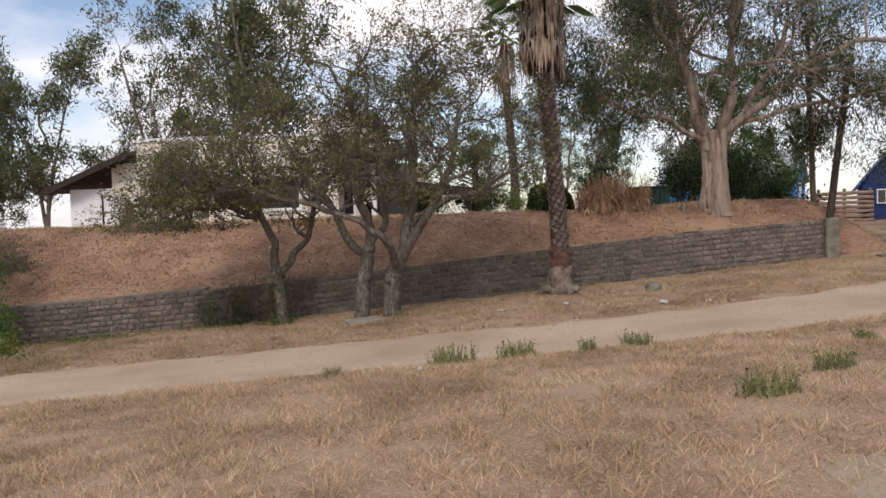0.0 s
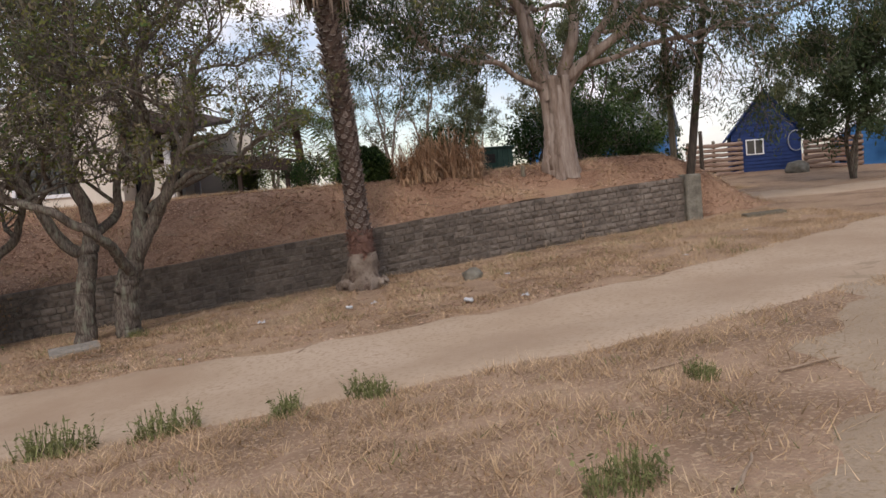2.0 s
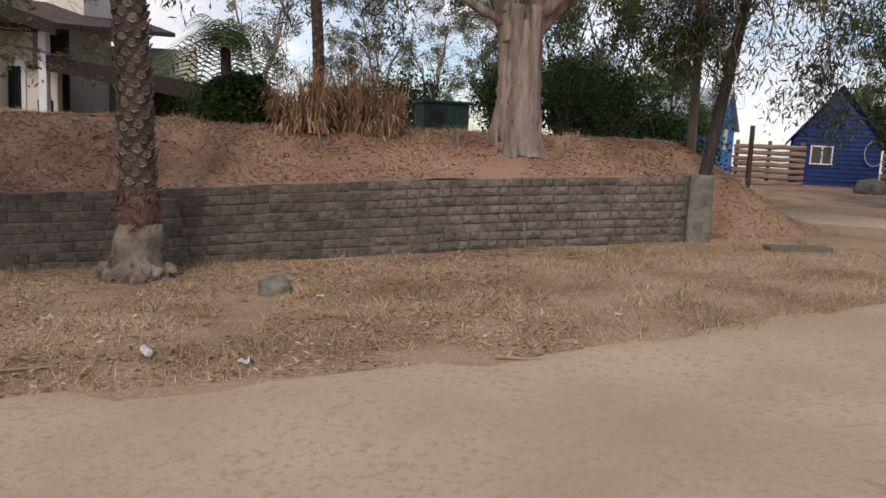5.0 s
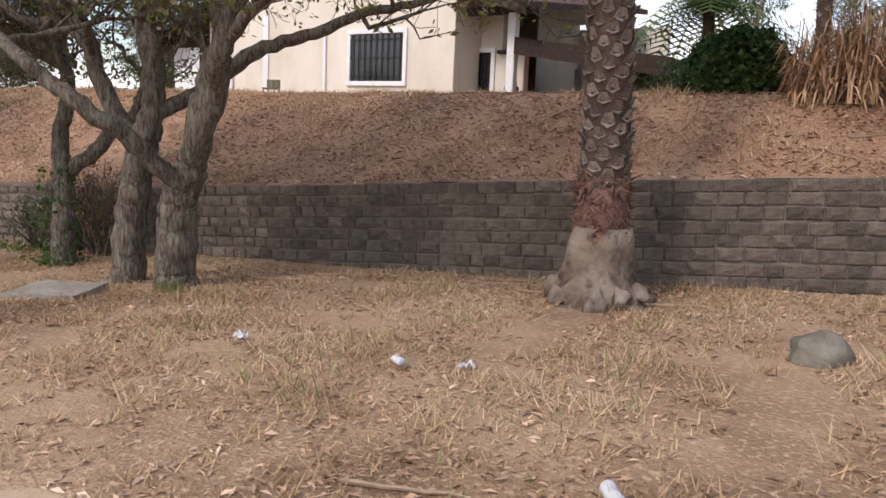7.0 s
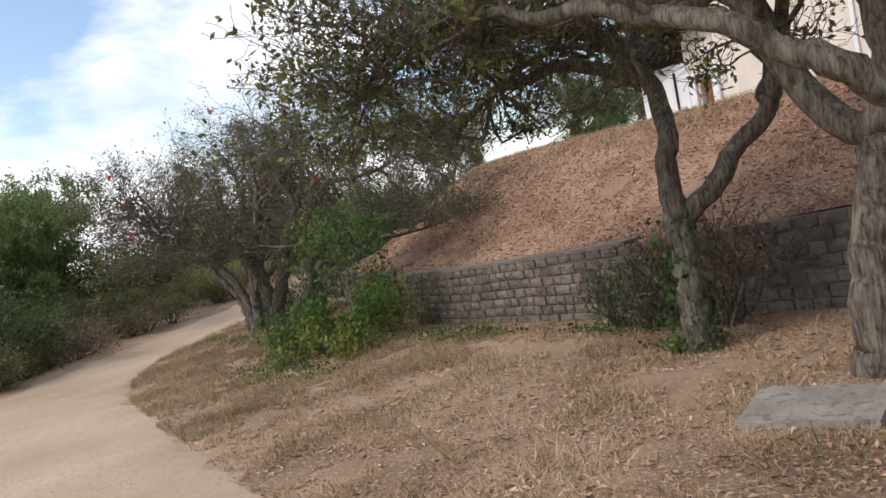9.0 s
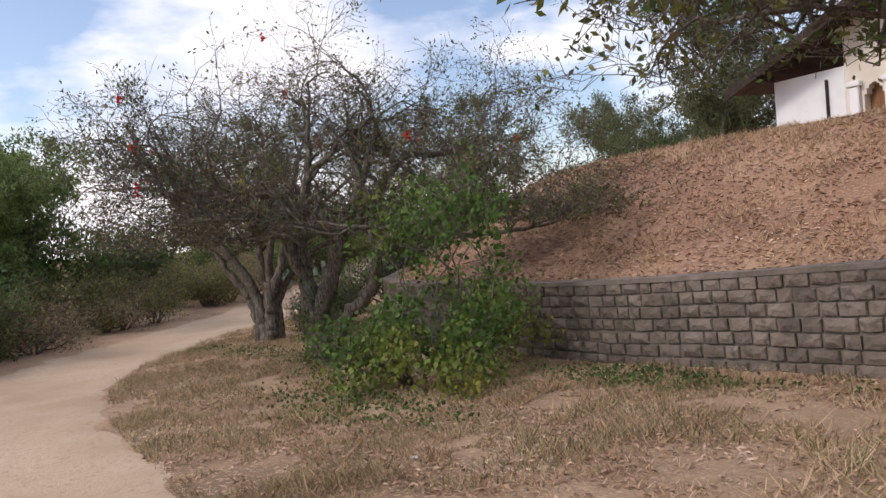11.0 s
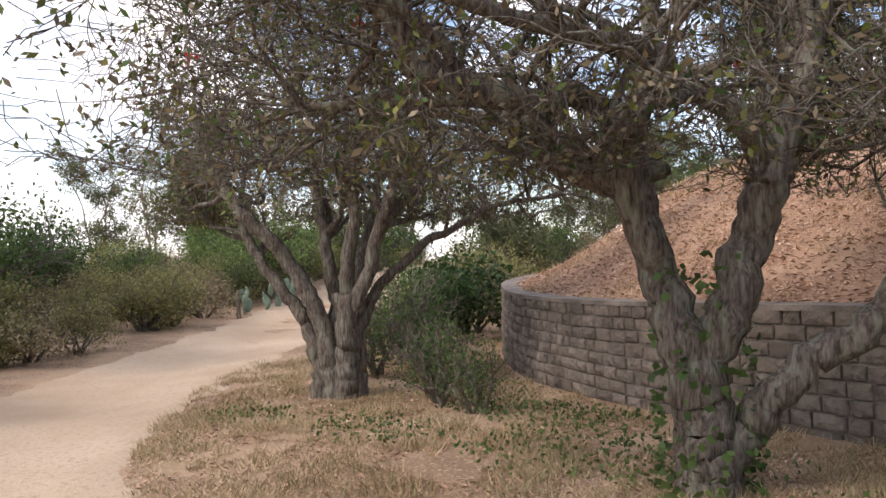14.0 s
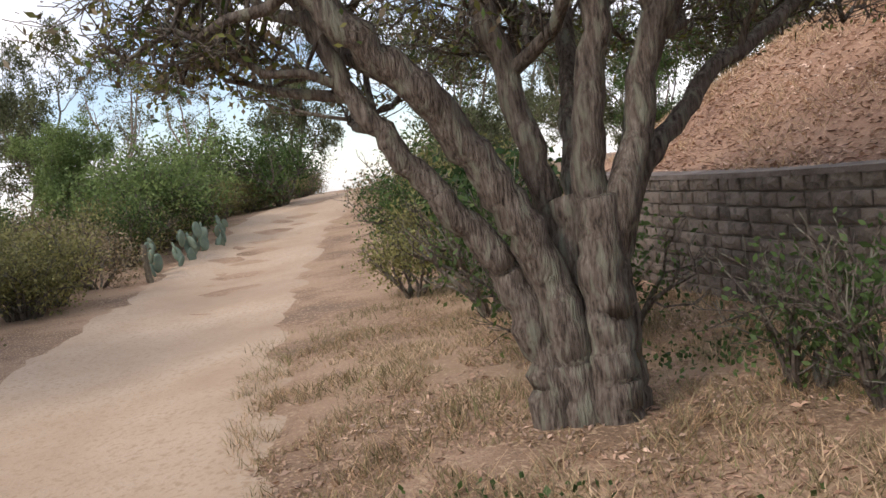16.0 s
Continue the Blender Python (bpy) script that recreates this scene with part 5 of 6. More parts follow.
def cabin(x, y, rz_, w, eave, ridge, depth, mat, roof, label, win=None, side=None):
    z0 = ground_z(x, y)
    t = empty("cabin", x, y, z0, rz_)
    bm = bmesh.new()
    v = [bm.verts.new(p) for p in [(-w / 2, 0, -0.3), (w / 2, 0, -0.3), (w / 2, 0, eave), (0, 0, ridge), (-w / 2, 0, eave)]]
    fc_ = bm.faces.new(v)
    ex = bmesh.ops.extrude_face_region(bm, geom=[fc_])
    bmesh.ops.translate(bm, vec=(0, depth, 0), verts=[g for g in ex["geom"] if isinstance(g, bmesh.types.BMVert)])
    bmesh.ops.recalc_face_normals(bm, faces=bm.faces)
    part("wall", bm, mat, t)
    board_wall(t, "board", -w / 2, w / 2, -0.002, 0.0, ridge, mat, 0.15, lambda q: w / 2 if q < eave else (w / 2) * max(0, (ridge - q) / (ridge - eave)))
    o = 0.22
    for sgn in (-1, 1):
        e = (ridge - eave) / (w / 2)
        p = [(0, ridge + 0.05), (sgn * (w / 2 + o), eave - e * o + 0.05)]
        raw("roof", [(p[0][0], -o, p[0][1]), (p[1][0], -o, p[1][1]), (p[1][0], depth + o, p[1][1]), (p[0][0], depth + o, p[0][1]),
                     (p[0][0], -o, p[0][1] - 0.07), (p[1][0], -o, p[1][1] - 0.07), (p[1][0], depth + o, p[1][1] - 0.07), (p[0][0], depth + o, p[0][1] - 0.07)],
            [(0, 1, 2, 3), (7, 6, 5, 4), (0, 4, 5, 1), (1, 5, 6, 2), (2, 6, 7, 3), (3, 7, 4, 0)], roof, t)
    if win:
        a, b, c, d = win
        q = box("window", a, -0.055, c, b, -0.04, d, M_GLASS, t)
        for xx in (a - 0.03, (a + b) / 2 - 0.02, b - 0.03):
            box("window_frame", xx, -0.075, c - 0.03, xx + 0.05, -0.056, d + 0.03, M_WHITE, q, bevel=0)
        for zz in (c - 0.05, d):
            box("window_frame", a - 0.04, -0.08, zz, b + 0.04, -0.058, zz + 0.05, M_WHITE, q, bevel=0)
    return tagged(t, label, "cabin")


blue = cabin(20.1, 33.9, -26, 2.7, 1.65, 3.35, 4.0, M_BLUE, M_BLUE, "dark blue boarded cabin with steep gable roof", (-0.75, -0.1, 0.75, 1.3))
ring = bmesh.new()
V, F = tubes([([(1.15 + 0.30 * math.cos(a), -0.12, 1.15 + 0.42 * math.sin(a)) for a in np.linspace(0, 2 * math.pi, 17)], [0.02] * 17)], 5)
ring.free()
raw("wheel_rim", V, F, M_ZINC, blue, "thin pale wheel rim hung on the wall")
sky_house = cabin(19.6, 42.0, 58, 5.0, 2.2, 3.8, 7.0, M_SKYBLUE, M_ZINC, "light blue house with a grey metal roof", (-0.6, 0.3, 1.2, 2.0))
far_blue = cabin(22.6, 31.0, -30, 2.0, 1.2, 1.9, 2.0, M_SKYBLUE, M_ZINC, "small pale blue shed by the fence")


def slab_fence(x0, y0, x1, y1, rows, mat, label, step=0.2, h=0.17):
    L = math.hypot(x1 - x0, y1 - y0)
    z0 = ground_z((x0 + x1) / 2, (y0 + y1) / 2)
    t = empty("slab_fence", x0, y0, z0, math.degrees(math.atan2(y1 - y0, x1 - x0)))
    rg = np.random.default_rng(int(L * 100))
    for k in range(rows):
        n = 7
        pts = [(-0.1 + (L + 0.2) * j / (n - 1), rg.normal() * 0.02, 0.08 + k * step + rg.normal() * 0.018) for j in range(n)]
        V, F = tubes([(pts, (h * 0.5) * (1 + 0.15 * rg.uniform(-1, 1, n)))], 7)
        raw("slab", V, F, mat, t, smooth=True)
    for j in range(3):
        box("fence_post", L * j / 2 - 0.06, 0.10, -0.2, L * j / 2 + 0.06, 0.22, rows * step + 0.1, M_POST, t)
    return tagged(t, label, "fence", "fences")


slab_fence(17.0, 34.6, 18.9, 33.8, 7, M_LOG, "fence of weathered horizontal timber slabs")
slab_fence(20.6, 31.9, 22.2, 30.9, 6, M_LOG, "fence of weathered timber slabs beside the cabin")


def plank_fence(x0, y0, x1, y1, h):
    L = math.hypot(x1 - x0, y1 - y0)
    z0 = ground_z((x0 + x1) / 2, (y0 + y1) / 2)
    t = empty("plank_fence", x0, y0, z0, math.degrees(math.atan2(y1 - y0, x1 - x0)))
    n = int(L / 0.16)
    rg = np.random.default_rng(9)
    for k in range(n):
        box("plank", k * 0.16, rg.uniform(-0.01, 0.01), -0.1, k * 0.16 + 0.15, 0.03 + rg.uniform(-0.01, 0.01), h + rg.uniform(-0.04, 0.04), M_PLANK, t, bevel=0)
    box("rail", 0, 0.045, h * 0.6, L, 0.09, h * 0.6 + 0.08, M_PLANK, t)
    return tagged(t, "brown upright plank fence", "fence", "fences")


plank_fence(22.4, 29.4, 26.5, 26.4, 1.1)
post("fence_post", 16.1, 31.6, ground_z(16.1, 31.6), ground_z(16.1, 31.6) + 2.0, 0.09, M_DARK_POST, "dark fence post with climbing leaves", "post")
post("fence_pole", 14.0, 33.0, ground_z(14, 33), ground_z(14, 33) + 3.6, 0.05, M_DARK_POST, "thin dark pole by the timber fence", "pole")


def parked_car(x, y):
    """A dark car mostly hidden behind the branches."""
    z0 = ground_z(x, y)
    t = empty("car", x, y, z0, 160)
    bm = bmesh.new()
    prof = [(-1.9, 0.3), (-1.85, 0.7), (-1.2, 0.8), (-0.7, 1.25), (0.7, 1.25), (1.2, 0.85), (1.9, 0.75), (1.95, 0.3)]
    for s in (-0.75, 0.75):
        bm.faces.new([bm.verts.new((px, s * (0.86 if pz_ > 1 else 1), pz_)) for px, pz_ in prof])
    bm.verts.ensure_lookup_table()
    n = len(prof)
    for k in range(n):
        bm.faces.new([bm.verts[k], bm.verts[(k + 1) % n], bm.verts[n + (k + 1) % n], bm.verts[n + k]])
    bmesh.ops.recalc_face_normals(bm, faces=bm.faces)
    part("body", bm, M_IRON, t)
    for cx in (-1.2, 1.2):
        for cy in (-0.78, 0.78):
            bm = bmesh.new()
            bmesh.ops.create_cone(bm, cap_ends=True, segments=16, radius1=0.31, radius2=0.31, depth=0.2, matrix=pose(cx, cy, 0.31, 90))
            part("wheel", bm, M_RUBBER, t)
    tagged(t, "dark parked car behind the trees", "car")


parked_car(25.0, 26.4)


# ---- things lying on the ground ----
def lump(name, x, y, w, d, h, mat, seed, label, category, dz=0.0):
    bm = bmesh.new()
    bmesh.ops.create_icosphere(bm, subdivisions=3, radius=1.0)
    for v in bm.verts:
        k = 1 + 0.28 * noise.noise(v.co * 1.6 + Vector((seed, 0, 0))) + 0.08 * noise.noise(v.co * 5 + Vector((0, seed, 0)))
        v.co = Vector((v.co.x * w * k, v.co.y * d * k, v.co.z * h * k))
    ob = part(name, bm, mat, smooth=True)
    ob.matrix_basis = pose(x, y, land_z(x, y) + dz)
    return tagged(ob, label, category)


lump("rock", 4.35, 16.05, 0.17, 0.15, 0.13, M_ROCK, 3.3, "grey rounded rock lying in dry grass", "rock", 0.04)
lump("rock", 19.6, 31.0, 0.45, 0.4, 0.34, M_ROCK, 5.3, "pale boulder beside the timber fence", "rock", 0.1)
lump("earth_heap", 15.0, 27.6, 0.9, 0.5, 0.2, M_GROUND, 7.3, "low heap of bare earth by the road", "mound")


def lid(x, y, w, d, rz_, th, label, mat=M_CONCRETE, tilt=2.0):
    bm = bmesh.new()
    bmesh.ops.create_grid(bm, x_segments=10, y_segments=8, size=0.5)
    for v in bm.verts:
        v.co = Vector((v.co.x * w * (1 + 0.03 * noise.noise(v.co * 5)), v.co.y * d * (1 + 0.04 * noise.noise(v.co * 4 + Vector((3, 0, 0)))), 0.006 * noise.noise(v.co * 9)))
    ex = bmesh.ops.extrude_face_region(bm, geom=bm.faces[:])
    bmesh.ops.translate(bm, vec=(0, 0, -th), verts=[g for g in ex["geom"] if isinstance(g, bmesh.types.BMVert)])
    bmesh.ops.recalc_face_normals(bm, faces=bm.faces)
    ob = part("concrete_slab", bm, mat)
    ob.matrix_basis = pose(x, y, ground_z(x, y) + th * 0.75, tilt, -tilt, rz_)
    return tagged(ob, label, "slab")


lid(-1.62, 15.3, 0.66, 0.52, 22, 0.07, "broken grey concrete slab on leaf litter")
lid(11.1, 18.9, 0.85, 0.3, -4, 0.08, "weathered flat board lying on the grass", M_POST)


def can(x, y, rz_, label, L=0.13, r=0.034):
    bm = bmesh.new()
    prof = [(0.0, -L / 2), (r * 0.8, -L / 2), (r, -L * 0.4), (r * 0.96, 0), (r, L * 0.38), (r * 0.75, L / 2), (0.0, L / 2)]
    n = 12
    rings = [[bm.verts.new((pr * math.cos(a), pr * math.sin(a) * (0.75 if -0.05 < pz_ < 0.04 else 1), pz_)) for a in np.arange(n) * 2 * math.pi / n] for pr, pz_ in prof]
    for a, b in zip(rings, rings[1:]):
        for k in range(n):
            bm.faces.new([a[k], a[(k + 1) % n], b[(k + 1) % n], b[k]])
    ob = part("drink_can", bm, M_LITTER_WHITE, smooth=True)
    ob.matrix_basis = pose(x, y, ground_z(x, y) + r + 0.015, 90, 0, rz_)
    return tagged(ob, label, "can", "litter")


can(2.33, 14.77, 60, "crushed pale drink can on dry grass", 0.09, 0.03)
can(3.89, 13.72, 35, "white plastic bottle on the verge", 0.14, 0.032)


def scrap(x, y, s, seed, label="crumpled white paper scrap on the ground"):
    rng = np.random.default_rng(seed)
    bm = bmesh.new()
    bmesh.ops.create_grid(bm, x_segments=5, y_segments=4, size=0.5)
    for v in bm.verts:
        v.co = Vector((v.co.x * s + rng.normal() * s * 0.05, v.co.y * s * 0.6 + rng.normal() * s * 0.05, abs(rng.normal()) * s * 0.18))
    ob = part("paper_scrap", bm, M_LITTER_WHITE)
    ob.matrix_basis = pose(x, y, ground_z(x, y) + 0.015, 0, 0, rng.uniform(0, 360))
    return tagged(ob, label, "litter", "litter")


for k, (x, y, s) in enumerate([(4.84, 15.64, 0.12), (7.44, 14.83, 0.11), (4.6, 13.48, 0.17), (2.69, 14.91, 0.15), (1.09, 14.81, 0.16), (0.29, 13.17, 0.09), (9.4, 16.6, 0.12), (-7.3, 14.3, 0.07), (-0.3, 9.3, 0.1)]):
    scrap(x, y, s * 0.6, 140 + k)


def cactus_row():
    rng = np.random.default_rng(7)
    for k in range(9):
        x, y = -30.6 - k * 0.32 + rng.normal() * 0.1, 22.2 + k * 0.45 + rng.normal() * 0.1
        t = empty("prickly_cactus", x, y, ground_z(x, y))
        for j in range(4):
            bm = bmesh.new()
            bmesh.ops.create_uvsphere(bm, u_segments=10, v_segments=8, radius=0.5)
            s = rng.uniform(0.18, 0.32)
            bmesh.ops.transform(bm, matrix=pose(rng.normal() * 0.12, rng.normal() * 0.12, 0.1 + j * 0.16, rng.normal() * 15, rng.normal() * 20, rng.uniform(0, 180)) @ Matrix.Diagonal((s * 0.8, s * 0.25, s * 1.4, 1)), verts=bm.verts)
            part("pad", bm, M_CACTUS, t, smooth=True)
        tagged(t, "grey-green prickly cactus by the road", "cactus", "cactus row")


cactus_row()
post("short_post", -30.1, 21.7, ground_z(-30.1, 21.7), ground_z(-30.1, 21.7) + 0.75, 0.07, M_POST, "short pale post among the cacti", "post")


# ---- the retaining wall ----
wall_line = resample(WALL, 0.5)
th = 0.26
V, F = [], []
tw = np.gradient(wall_line[:, :2], axis=0)
tw /= np.linalg.norm(tw, axis=1)[:, None]
for p, d in zip(wall_line, tw):
    nb = np.array([d[1], -d[0]])
    nb = nb if nb[1] > 0 or p[0] < -20 and nb[0] > 0 else -nb
    g = ground_z(p[0], p[1]) - 0.35
    V += [(p[0], p[1], p[2] - 0.02), (p[0] + nb[0] * th, p[1] + nb[1] * th, p[2] - 0.02), (p[0] + nb[0] * th, p[1] + nb[1] * th, g), (p[0], p[1], g)]
n = len(wall_line)
for i in range(n - 1):
    for k in range(4):
        F.append((i * 4 + k, (i + 1) * 4 + k, (i + 1) * 4 + (k + 1) % 4, i * 4 + (k + 1) % 4))
F += [(0, 1, 2, 3), (4 * n - 1, 4 * n - 2, 4 * n - 3, 4 * n - 4)]
wall = tagged(raw("wall_retaining", V, F, M_MORTAR), "low retaining wall of rough grey-brown stone blocks", "wall", kind="structure")

# smooth coping on the older stretch
cop = [p for p in resample(WALL, 0.35) if p[0] < -5.2]
V, F = [], []
for i, p in enumerate(cop):
    q = cop[min(i + 1, len(cop) - 1)] - cop[max(i - 1, 0)]
    d = q[:2] / np.linalg.norm(q[:2])
    nb = np.array([d[1], -d[0]])
    nb = nb if nb[1] > 0 or p[0] < -20 and nb[0] > 0 else -nb
    w = 0.012 * noise.noise((i * 0.8, 0, 0))
    for o, z in ((-0.035 + w, 0.03), (th + 0.02, 0.035), (th + 0.02, -0.015), (-0.035 + w, -0.015)):
        V.append((p[0] + nb[0] * o, p[1] + nb[1] * o, p[2] + z))
for i in range(len(cop) - 1):
    for k in range(4):
        F.append((i * 4 + k, (i + 1) * 4 + k, (i + 1) * 4 + (k + 1) % 4, i * 4 + (k + 1) % 4))
m4 = 4 * len(cop)
F += [(0, 1, 2, 3), (m4 - 1, m4 - 2, m4 - 3, m4 - 4)]
raw("coping", V, F, M_COPING, wall, "worn thin stone coping")
bm = bmesh.new()
block(bm, 9.88, 19.86, ground_z(10, 20) - 0.3, 10.24, 20.32, wall_top(10) + 0.03, 0.03)
part("end_pier", bm, M_ROCK, wall, "rough stained concrete end pier")


def stone_shape(seed):
    """A rough-faced block 1 x 1, its face towards -y and pillowed."""
    rg = np.random.default_rng(seed)
    e = lambda: rg.uniform(-0.05, 0.05)
    V = [(0.012, 0, 0.02), (0.988, 0, 0.02), (0.988, 0, 0.98), (0.012, 0, 0.98)]
    V += [(0.05 + e() * 0.5, -0.018, 0.10 + e()), (0.5 + e(), -0.022, 0.08 + e()), (0.95 + e() * 0.5, -0.018, 0.10 + e()),
          (0.95 + e() * 0.5, -0.018, 0.90 + e()), (0.5 + e(), -0.022, 0.92 + e()), (0.05 + e() * 0.5, -0.018, 0.90 + e()),
          (0.3 + e(), -0.030 + e() * 0.25, 0.5 + e()), (0.7 + e(), -0.030 + e() * 0.25, 0.5 + e())]
    F = [(0, 1, 6, 5, 4), (1, 2, 7, 6), (2, 3, 9, 8, 7), (3, 0, 4, 9), (4, 5, 10), (5, 11, 10), (5, 6, 11), (6, 7, 11), (7, 8, 11), (8, 10, 11), (8, 9, 10), (9, 4, 10)]
    return V, F


SHAPES = [stone_shape(200 + k) for k in range(8)]
meshes = []
for k, (v, f) in enumerate(SHAPES):
    me = bpy.data.meshes.new("stone")
    me.from_pydata(v, [], f)
    me.materials.append(M_STONE)
    meshes.append(me)
arc = np.r_[0, np.cumsum(np.linalg.norm(np.diff(WALL[:, :2], axis=0), axis=1))]
rb = np.random.default_rng(77)
course = 0.125
JV, JF = [], []
single = 0
for row in range(9):
    s = rb.uniform(0, 0.2)
    while s < arc[-1] - 3:
        w = rb.uniform(0.14, 0.29)
        x0, y0, zt = (float(np.interp(s, arc, WALL[:, k])) for k in range(3))
        x1, y1, zt1 = (float(np.interp(s + w, arc, WALL[:, k])) for k in range(3))
        zb = zt - (row + 1) * course
        wav = 0.022 * noise.noise((s * 0.7, row, 2))
        if zb + course > ground_z(x0, y0) - 0.02:
            ang = math.degrees(math.atan2(y0 - y1, x0 - x1))
            slope = (zt - zt1) / max(0.05, w)
            k = int(rb.integers(0, 8))
            mt = pose(x1, y1, zb + wav + (zt1 - zt) * 0, 0, -math.degrees(math.atan(slope)), ang) @ pose(0, rb.uniform(-0.012, 0.008), 0) @ Matrix.Diagonal((w - 0.007, 1, course - 0.008, 1))
            mt = Matrix.Translation((0, 0, zt1 - zt)) @ mt
            if -1.6 < x0 < 5.2 and single < 300:
                ob = bpy.data.objects.new("stone", meshes[k])
                scene.collection.objects.link(ob)
                ob.parent = wall
                ob.matrix_basis = mt
                single += 1
            else:
                b0 = len(JV)
                JV += [tuple(mt @ Vector(p)) for p in SHAPES[k][0]]
                JF += [tuple(i + b0 for i in f) for f in SHAPES[k][1]]
        s += w
tagged(raw("stonework", JV, JF, M_STONE_JOINED, wall), kind="stuff")


# ---- grass, leaf litter, sticks ----
def blades(name, n, place, h, w, mat, seed, label, lean=0.5):
    rng = np.random.default_rng(seed)
    P_ = place(rng, n)
    n = len(P_)
    a = rng.uniform(0, 2 * math.pi, n)
    s = np.stack([np.cos(a), np.sin(a), 0 * a], 1) * (w * rng.uniform(0.6, 1.3, n))[:, None]
    H = (h * rng.uniform(0.4, 1.25, n))[:, None]
    H *= np.array([[0.45 + 1.5 * max(0.0, 0.35 + noise.noise((p[0] * 3.2, p[1] * 3.2, 1.5)))] for p in P_])
    tip = P_ + np.stack([rng.normal(size=n) * lean, rng.normal(size=n) * lean, np.ones(n)], 1) * H
    return tagged(quads(name, np.stack([P_ - s, P_ + s, tip], 1), 3, mat), label, "grass", kind="stuff")


def tufted(x0, x1, y_lo, y_hi, keep):
    """Places in a stretch, gathered in tufts by a noise."""
    def place(rng, n):
        x = rng.uniform(x0, x1, n)
        y = np.array([y_lo(a) for a in x]) + rng.random(n) * np.array([y_hi(a) - y_lo(a) for a in x])
        out = []
        for a, b in zip(x, y):
            if abs(b - road_y(a)) < 1.5 or noise.noise((a * 1.3, b * 1.3, 7)) + 0.6 * noise.noise((a * 4.5, b * 4.5, 2)) < keep:
                continue
            off = (a - 1.3) * 0.81 - (b - 3.5) * 0.585
            if -0.35 < off < 3.5 and b < 10.5 and rng.random() < min(0.93, 0.1 + 0.75 * (off + 0.35)):
                continue
            out.append((a, b, ground_z(a, b) - 0.005))
        return np.array(out)
    return place


blades("dry_grass", 185000, tufted(-9, 9, lambda x: 1.2, lambda x: road_y(x) - 1.45, -0.45), 0.06, 0.0048, M_GRASS_DRY, 301, "short dry tan grass covering the ground", 0.9)
blades("dry_grass_verge", 165000, tufted(-22, 12, lambda x: road_y(x) + 1.5, lambda x: wall_y(x) - 0.1, -0.30), 0.06, 0.0048, M_GRASS_DRY, 302, "short dry grass on the verge below the wall", 0.9)
blades("olive_grass_verge", 70000, tufted(-23, -6.5, lambda x: road_y(x) + 1.45, lambda x: wall_y(x) - 0.1, -0.25), 0.07, 0.004, M_GRASS_OLIVE, 307, "olive-tan taller grass under the far trees", 0.6)
blades("green_grass", 26000, tufted(-22, 9, lambda x: road_y(x) + 1.5, lambda x: wall_y(x) - 0.1, 0.25), 0.085, 0.005, M_GRASS_GREEN, 303, "thin green grass tufts on the verge", 0.6)
blades("green_grass_patches", 16000, tufted(-9, 8, lambda x: 2.5, lambda x: road_y(x) - 1.45, 0.38), 0.075, 0.005, M_GRASS_GREEN, 304, "thin green grass tufts among dry grass", 0.6)


def bank_place(x0, x1, d0, d1, keep):
    def place(rng, n):
        x, d = rng.uniform(x0, x1, n), rng.uniform(d0, d1, n)
        return np.array([(a, wall_y(a) + b, bank_z(a, wall_y(a) + b)) for a, b in zip(x, d) if noise.noise((a * 0.8, b * 0.8, 4)) > keep])
    return place


blades("bank_grass", 60000, bank_place(-22, 13, 3.0, 6.5, -0.6), 0.07, 0.006, M_GRASS_DRY, 305, "dry grass on the crest of the bank", 0.7)
blades("bank_slope_grass", 45000, bank_place(-22, 13, 0.2, 4.2, 0.0), 0.08, 0.006, M_GRASS_DRY, 306, "dry grass on the slope of the bank", 0.8)


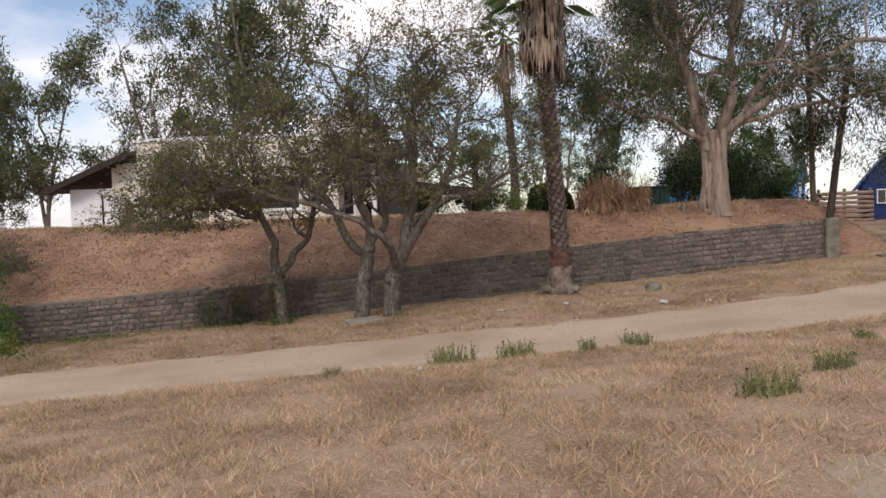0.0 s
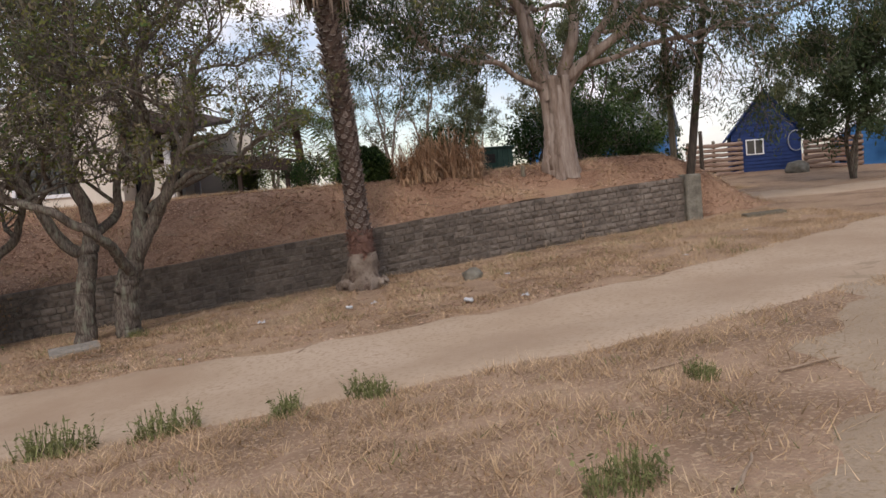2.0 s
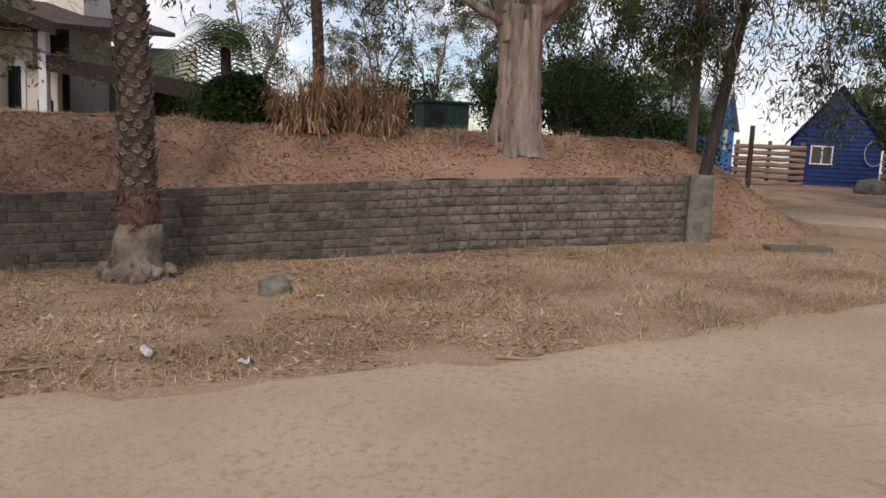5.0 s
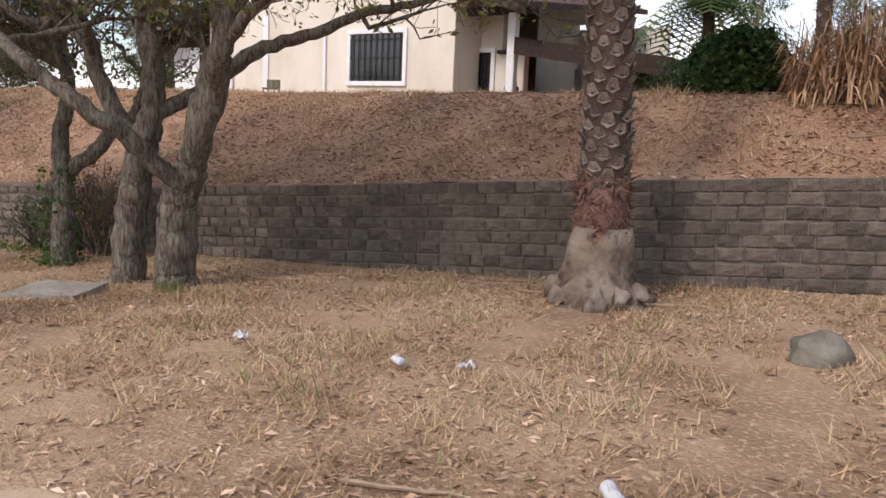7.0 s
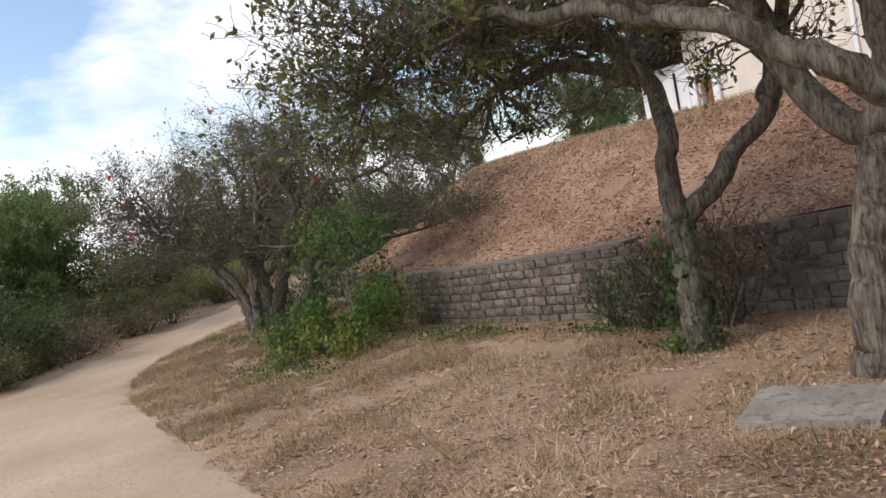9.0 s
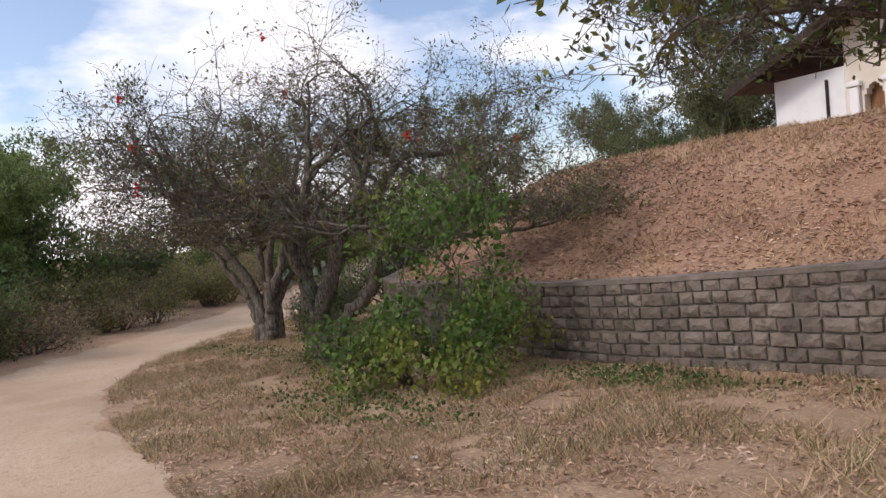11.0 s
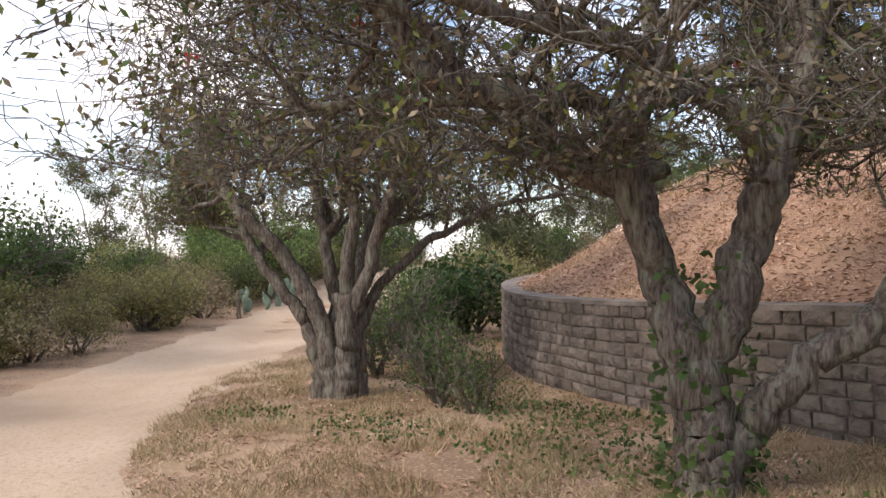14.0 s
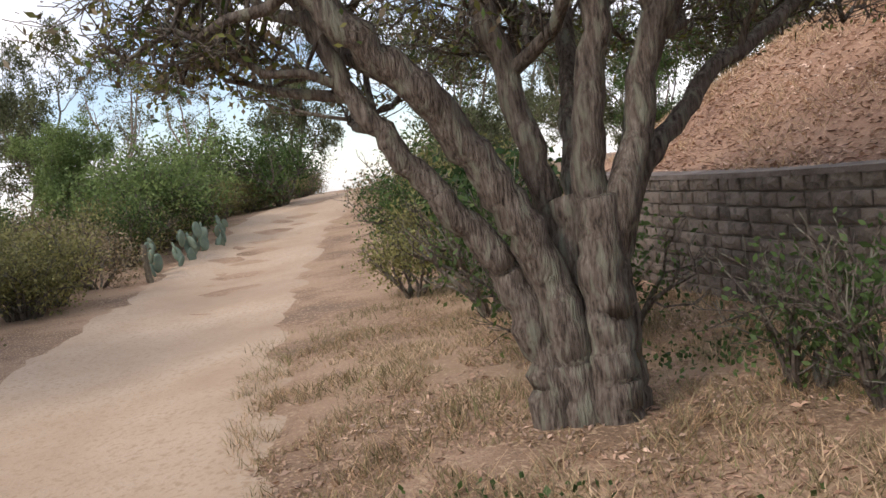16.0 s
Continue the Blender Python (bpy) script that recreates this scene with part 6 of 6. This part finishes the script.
def litter(name, n, place, size, seed, label, aspect=0.28):
    rng = np.random.default_rng(seed)
    P_ = place(rng, n)
    n = len(P_)
    a = rng.uniform(0, 2 * math.pi, n)
    d = np.stack([np.cos(a), np.sin(a), rng.normal(size=n) * 0.22], 1)
    s = np.stack([-np.sin(a), np.cos(a), rng.normal(size=n) * 0.4], 1)
    L = (size * rng.uniform(0.4, 1.4, n))[:, None]
    P_ = P_ + np.array([0, 0, 0.012])
    up = np.array([0, 0, 1.0]) * L * 0.10
    return tagged(quads(name, np.stack([P_ - d * L / 2, P_ + s * L * aspect / 2 + up, P_ + d * L / 2, P_ - s * L * aspect / 2 + up], 1), 4, M_LITTER), label, "leaves", kind="stuff")


litter("bank_leaf_litter", 65000, bank_place(-21, 12, 0.12, 4.3, -0.5), 0.062, 311, "brown fallen leaves covering the bank")
litter("verge_leaf_litter", 58000, tufted(-20, 7, lambda x: road_y(x) + 1.5, lambda x: wall_y(x) - 0.05, -0.35), 0.05, 312, "fallen brown leaves under the trees")


def stick(x, y, L, r, rz_, seed, z_of=land_z, bend=0.06):
    rng = np.random.default_rng(seed)
    n = 7
    c, s_ = math.cos(rz_), math.sin(rz_)
    pts = []
    for k in range(n):
        u = L * (k / (n - 1) - 0.5)
        v = rng.normal() * bend * L * 0.3
        pts.append((u * c - v * s_, u * s_ + v * c, z_of(x + u * c - v * s_, y + u * s_ + v * c) - z_of(x, y) + r * 0.8 + 0.01))
    V, F = tubes([(pts, np.linspace(r, r * 0.5, n))], 5)
    ob = raw("dry_stick", V, F, M_STICK)
    ob.matrix_basis = pose(x, y, z_of(x, y))
    return tagged(ob, "dry fallen stick lying on the ground", "stick", "fallen sticks")


rk = np.random.default_rng(17)
for k in range(46):
    x = rk.uniform(-2, 9.5)
    stick(x, wall_y(x) - rk.uniform(0.15, 1.3), rk.uniform(0.25, 0.8), rk.uniform(0.006, 0.014), rk.uniform(-0.6, 0.6), 400 + k)
for k in range(30):
    x = rk.uniform(-6, 9)
    stick(x, wall_y(x) + rk.uniform(0.4, 3.6), rk.uniform(0.3, 0.7), rk.uniform(0.006, 0.012), rk.uniform(-1.2, 1.2), 500 + k)
for k, (x, y, L, a) in enumerate([(4.6, 9.0, 0.5, 0.3), (5.3, 8.4, 0.6, 0.1), (1.8, 12.6, 0.4, 1.2), (6.6, 13.6, 0.7, -0.1), (0.2, 15.1, 0.6, 0.5), (4.0, 7.0, 0.45, 0.9), (-3.5, 12.4, 0.4, 0.8), (3.2, 13.5, 0.5, 0.2)]):
    stick(x, y, L, 0.011, a, 600 + k, ground_z)
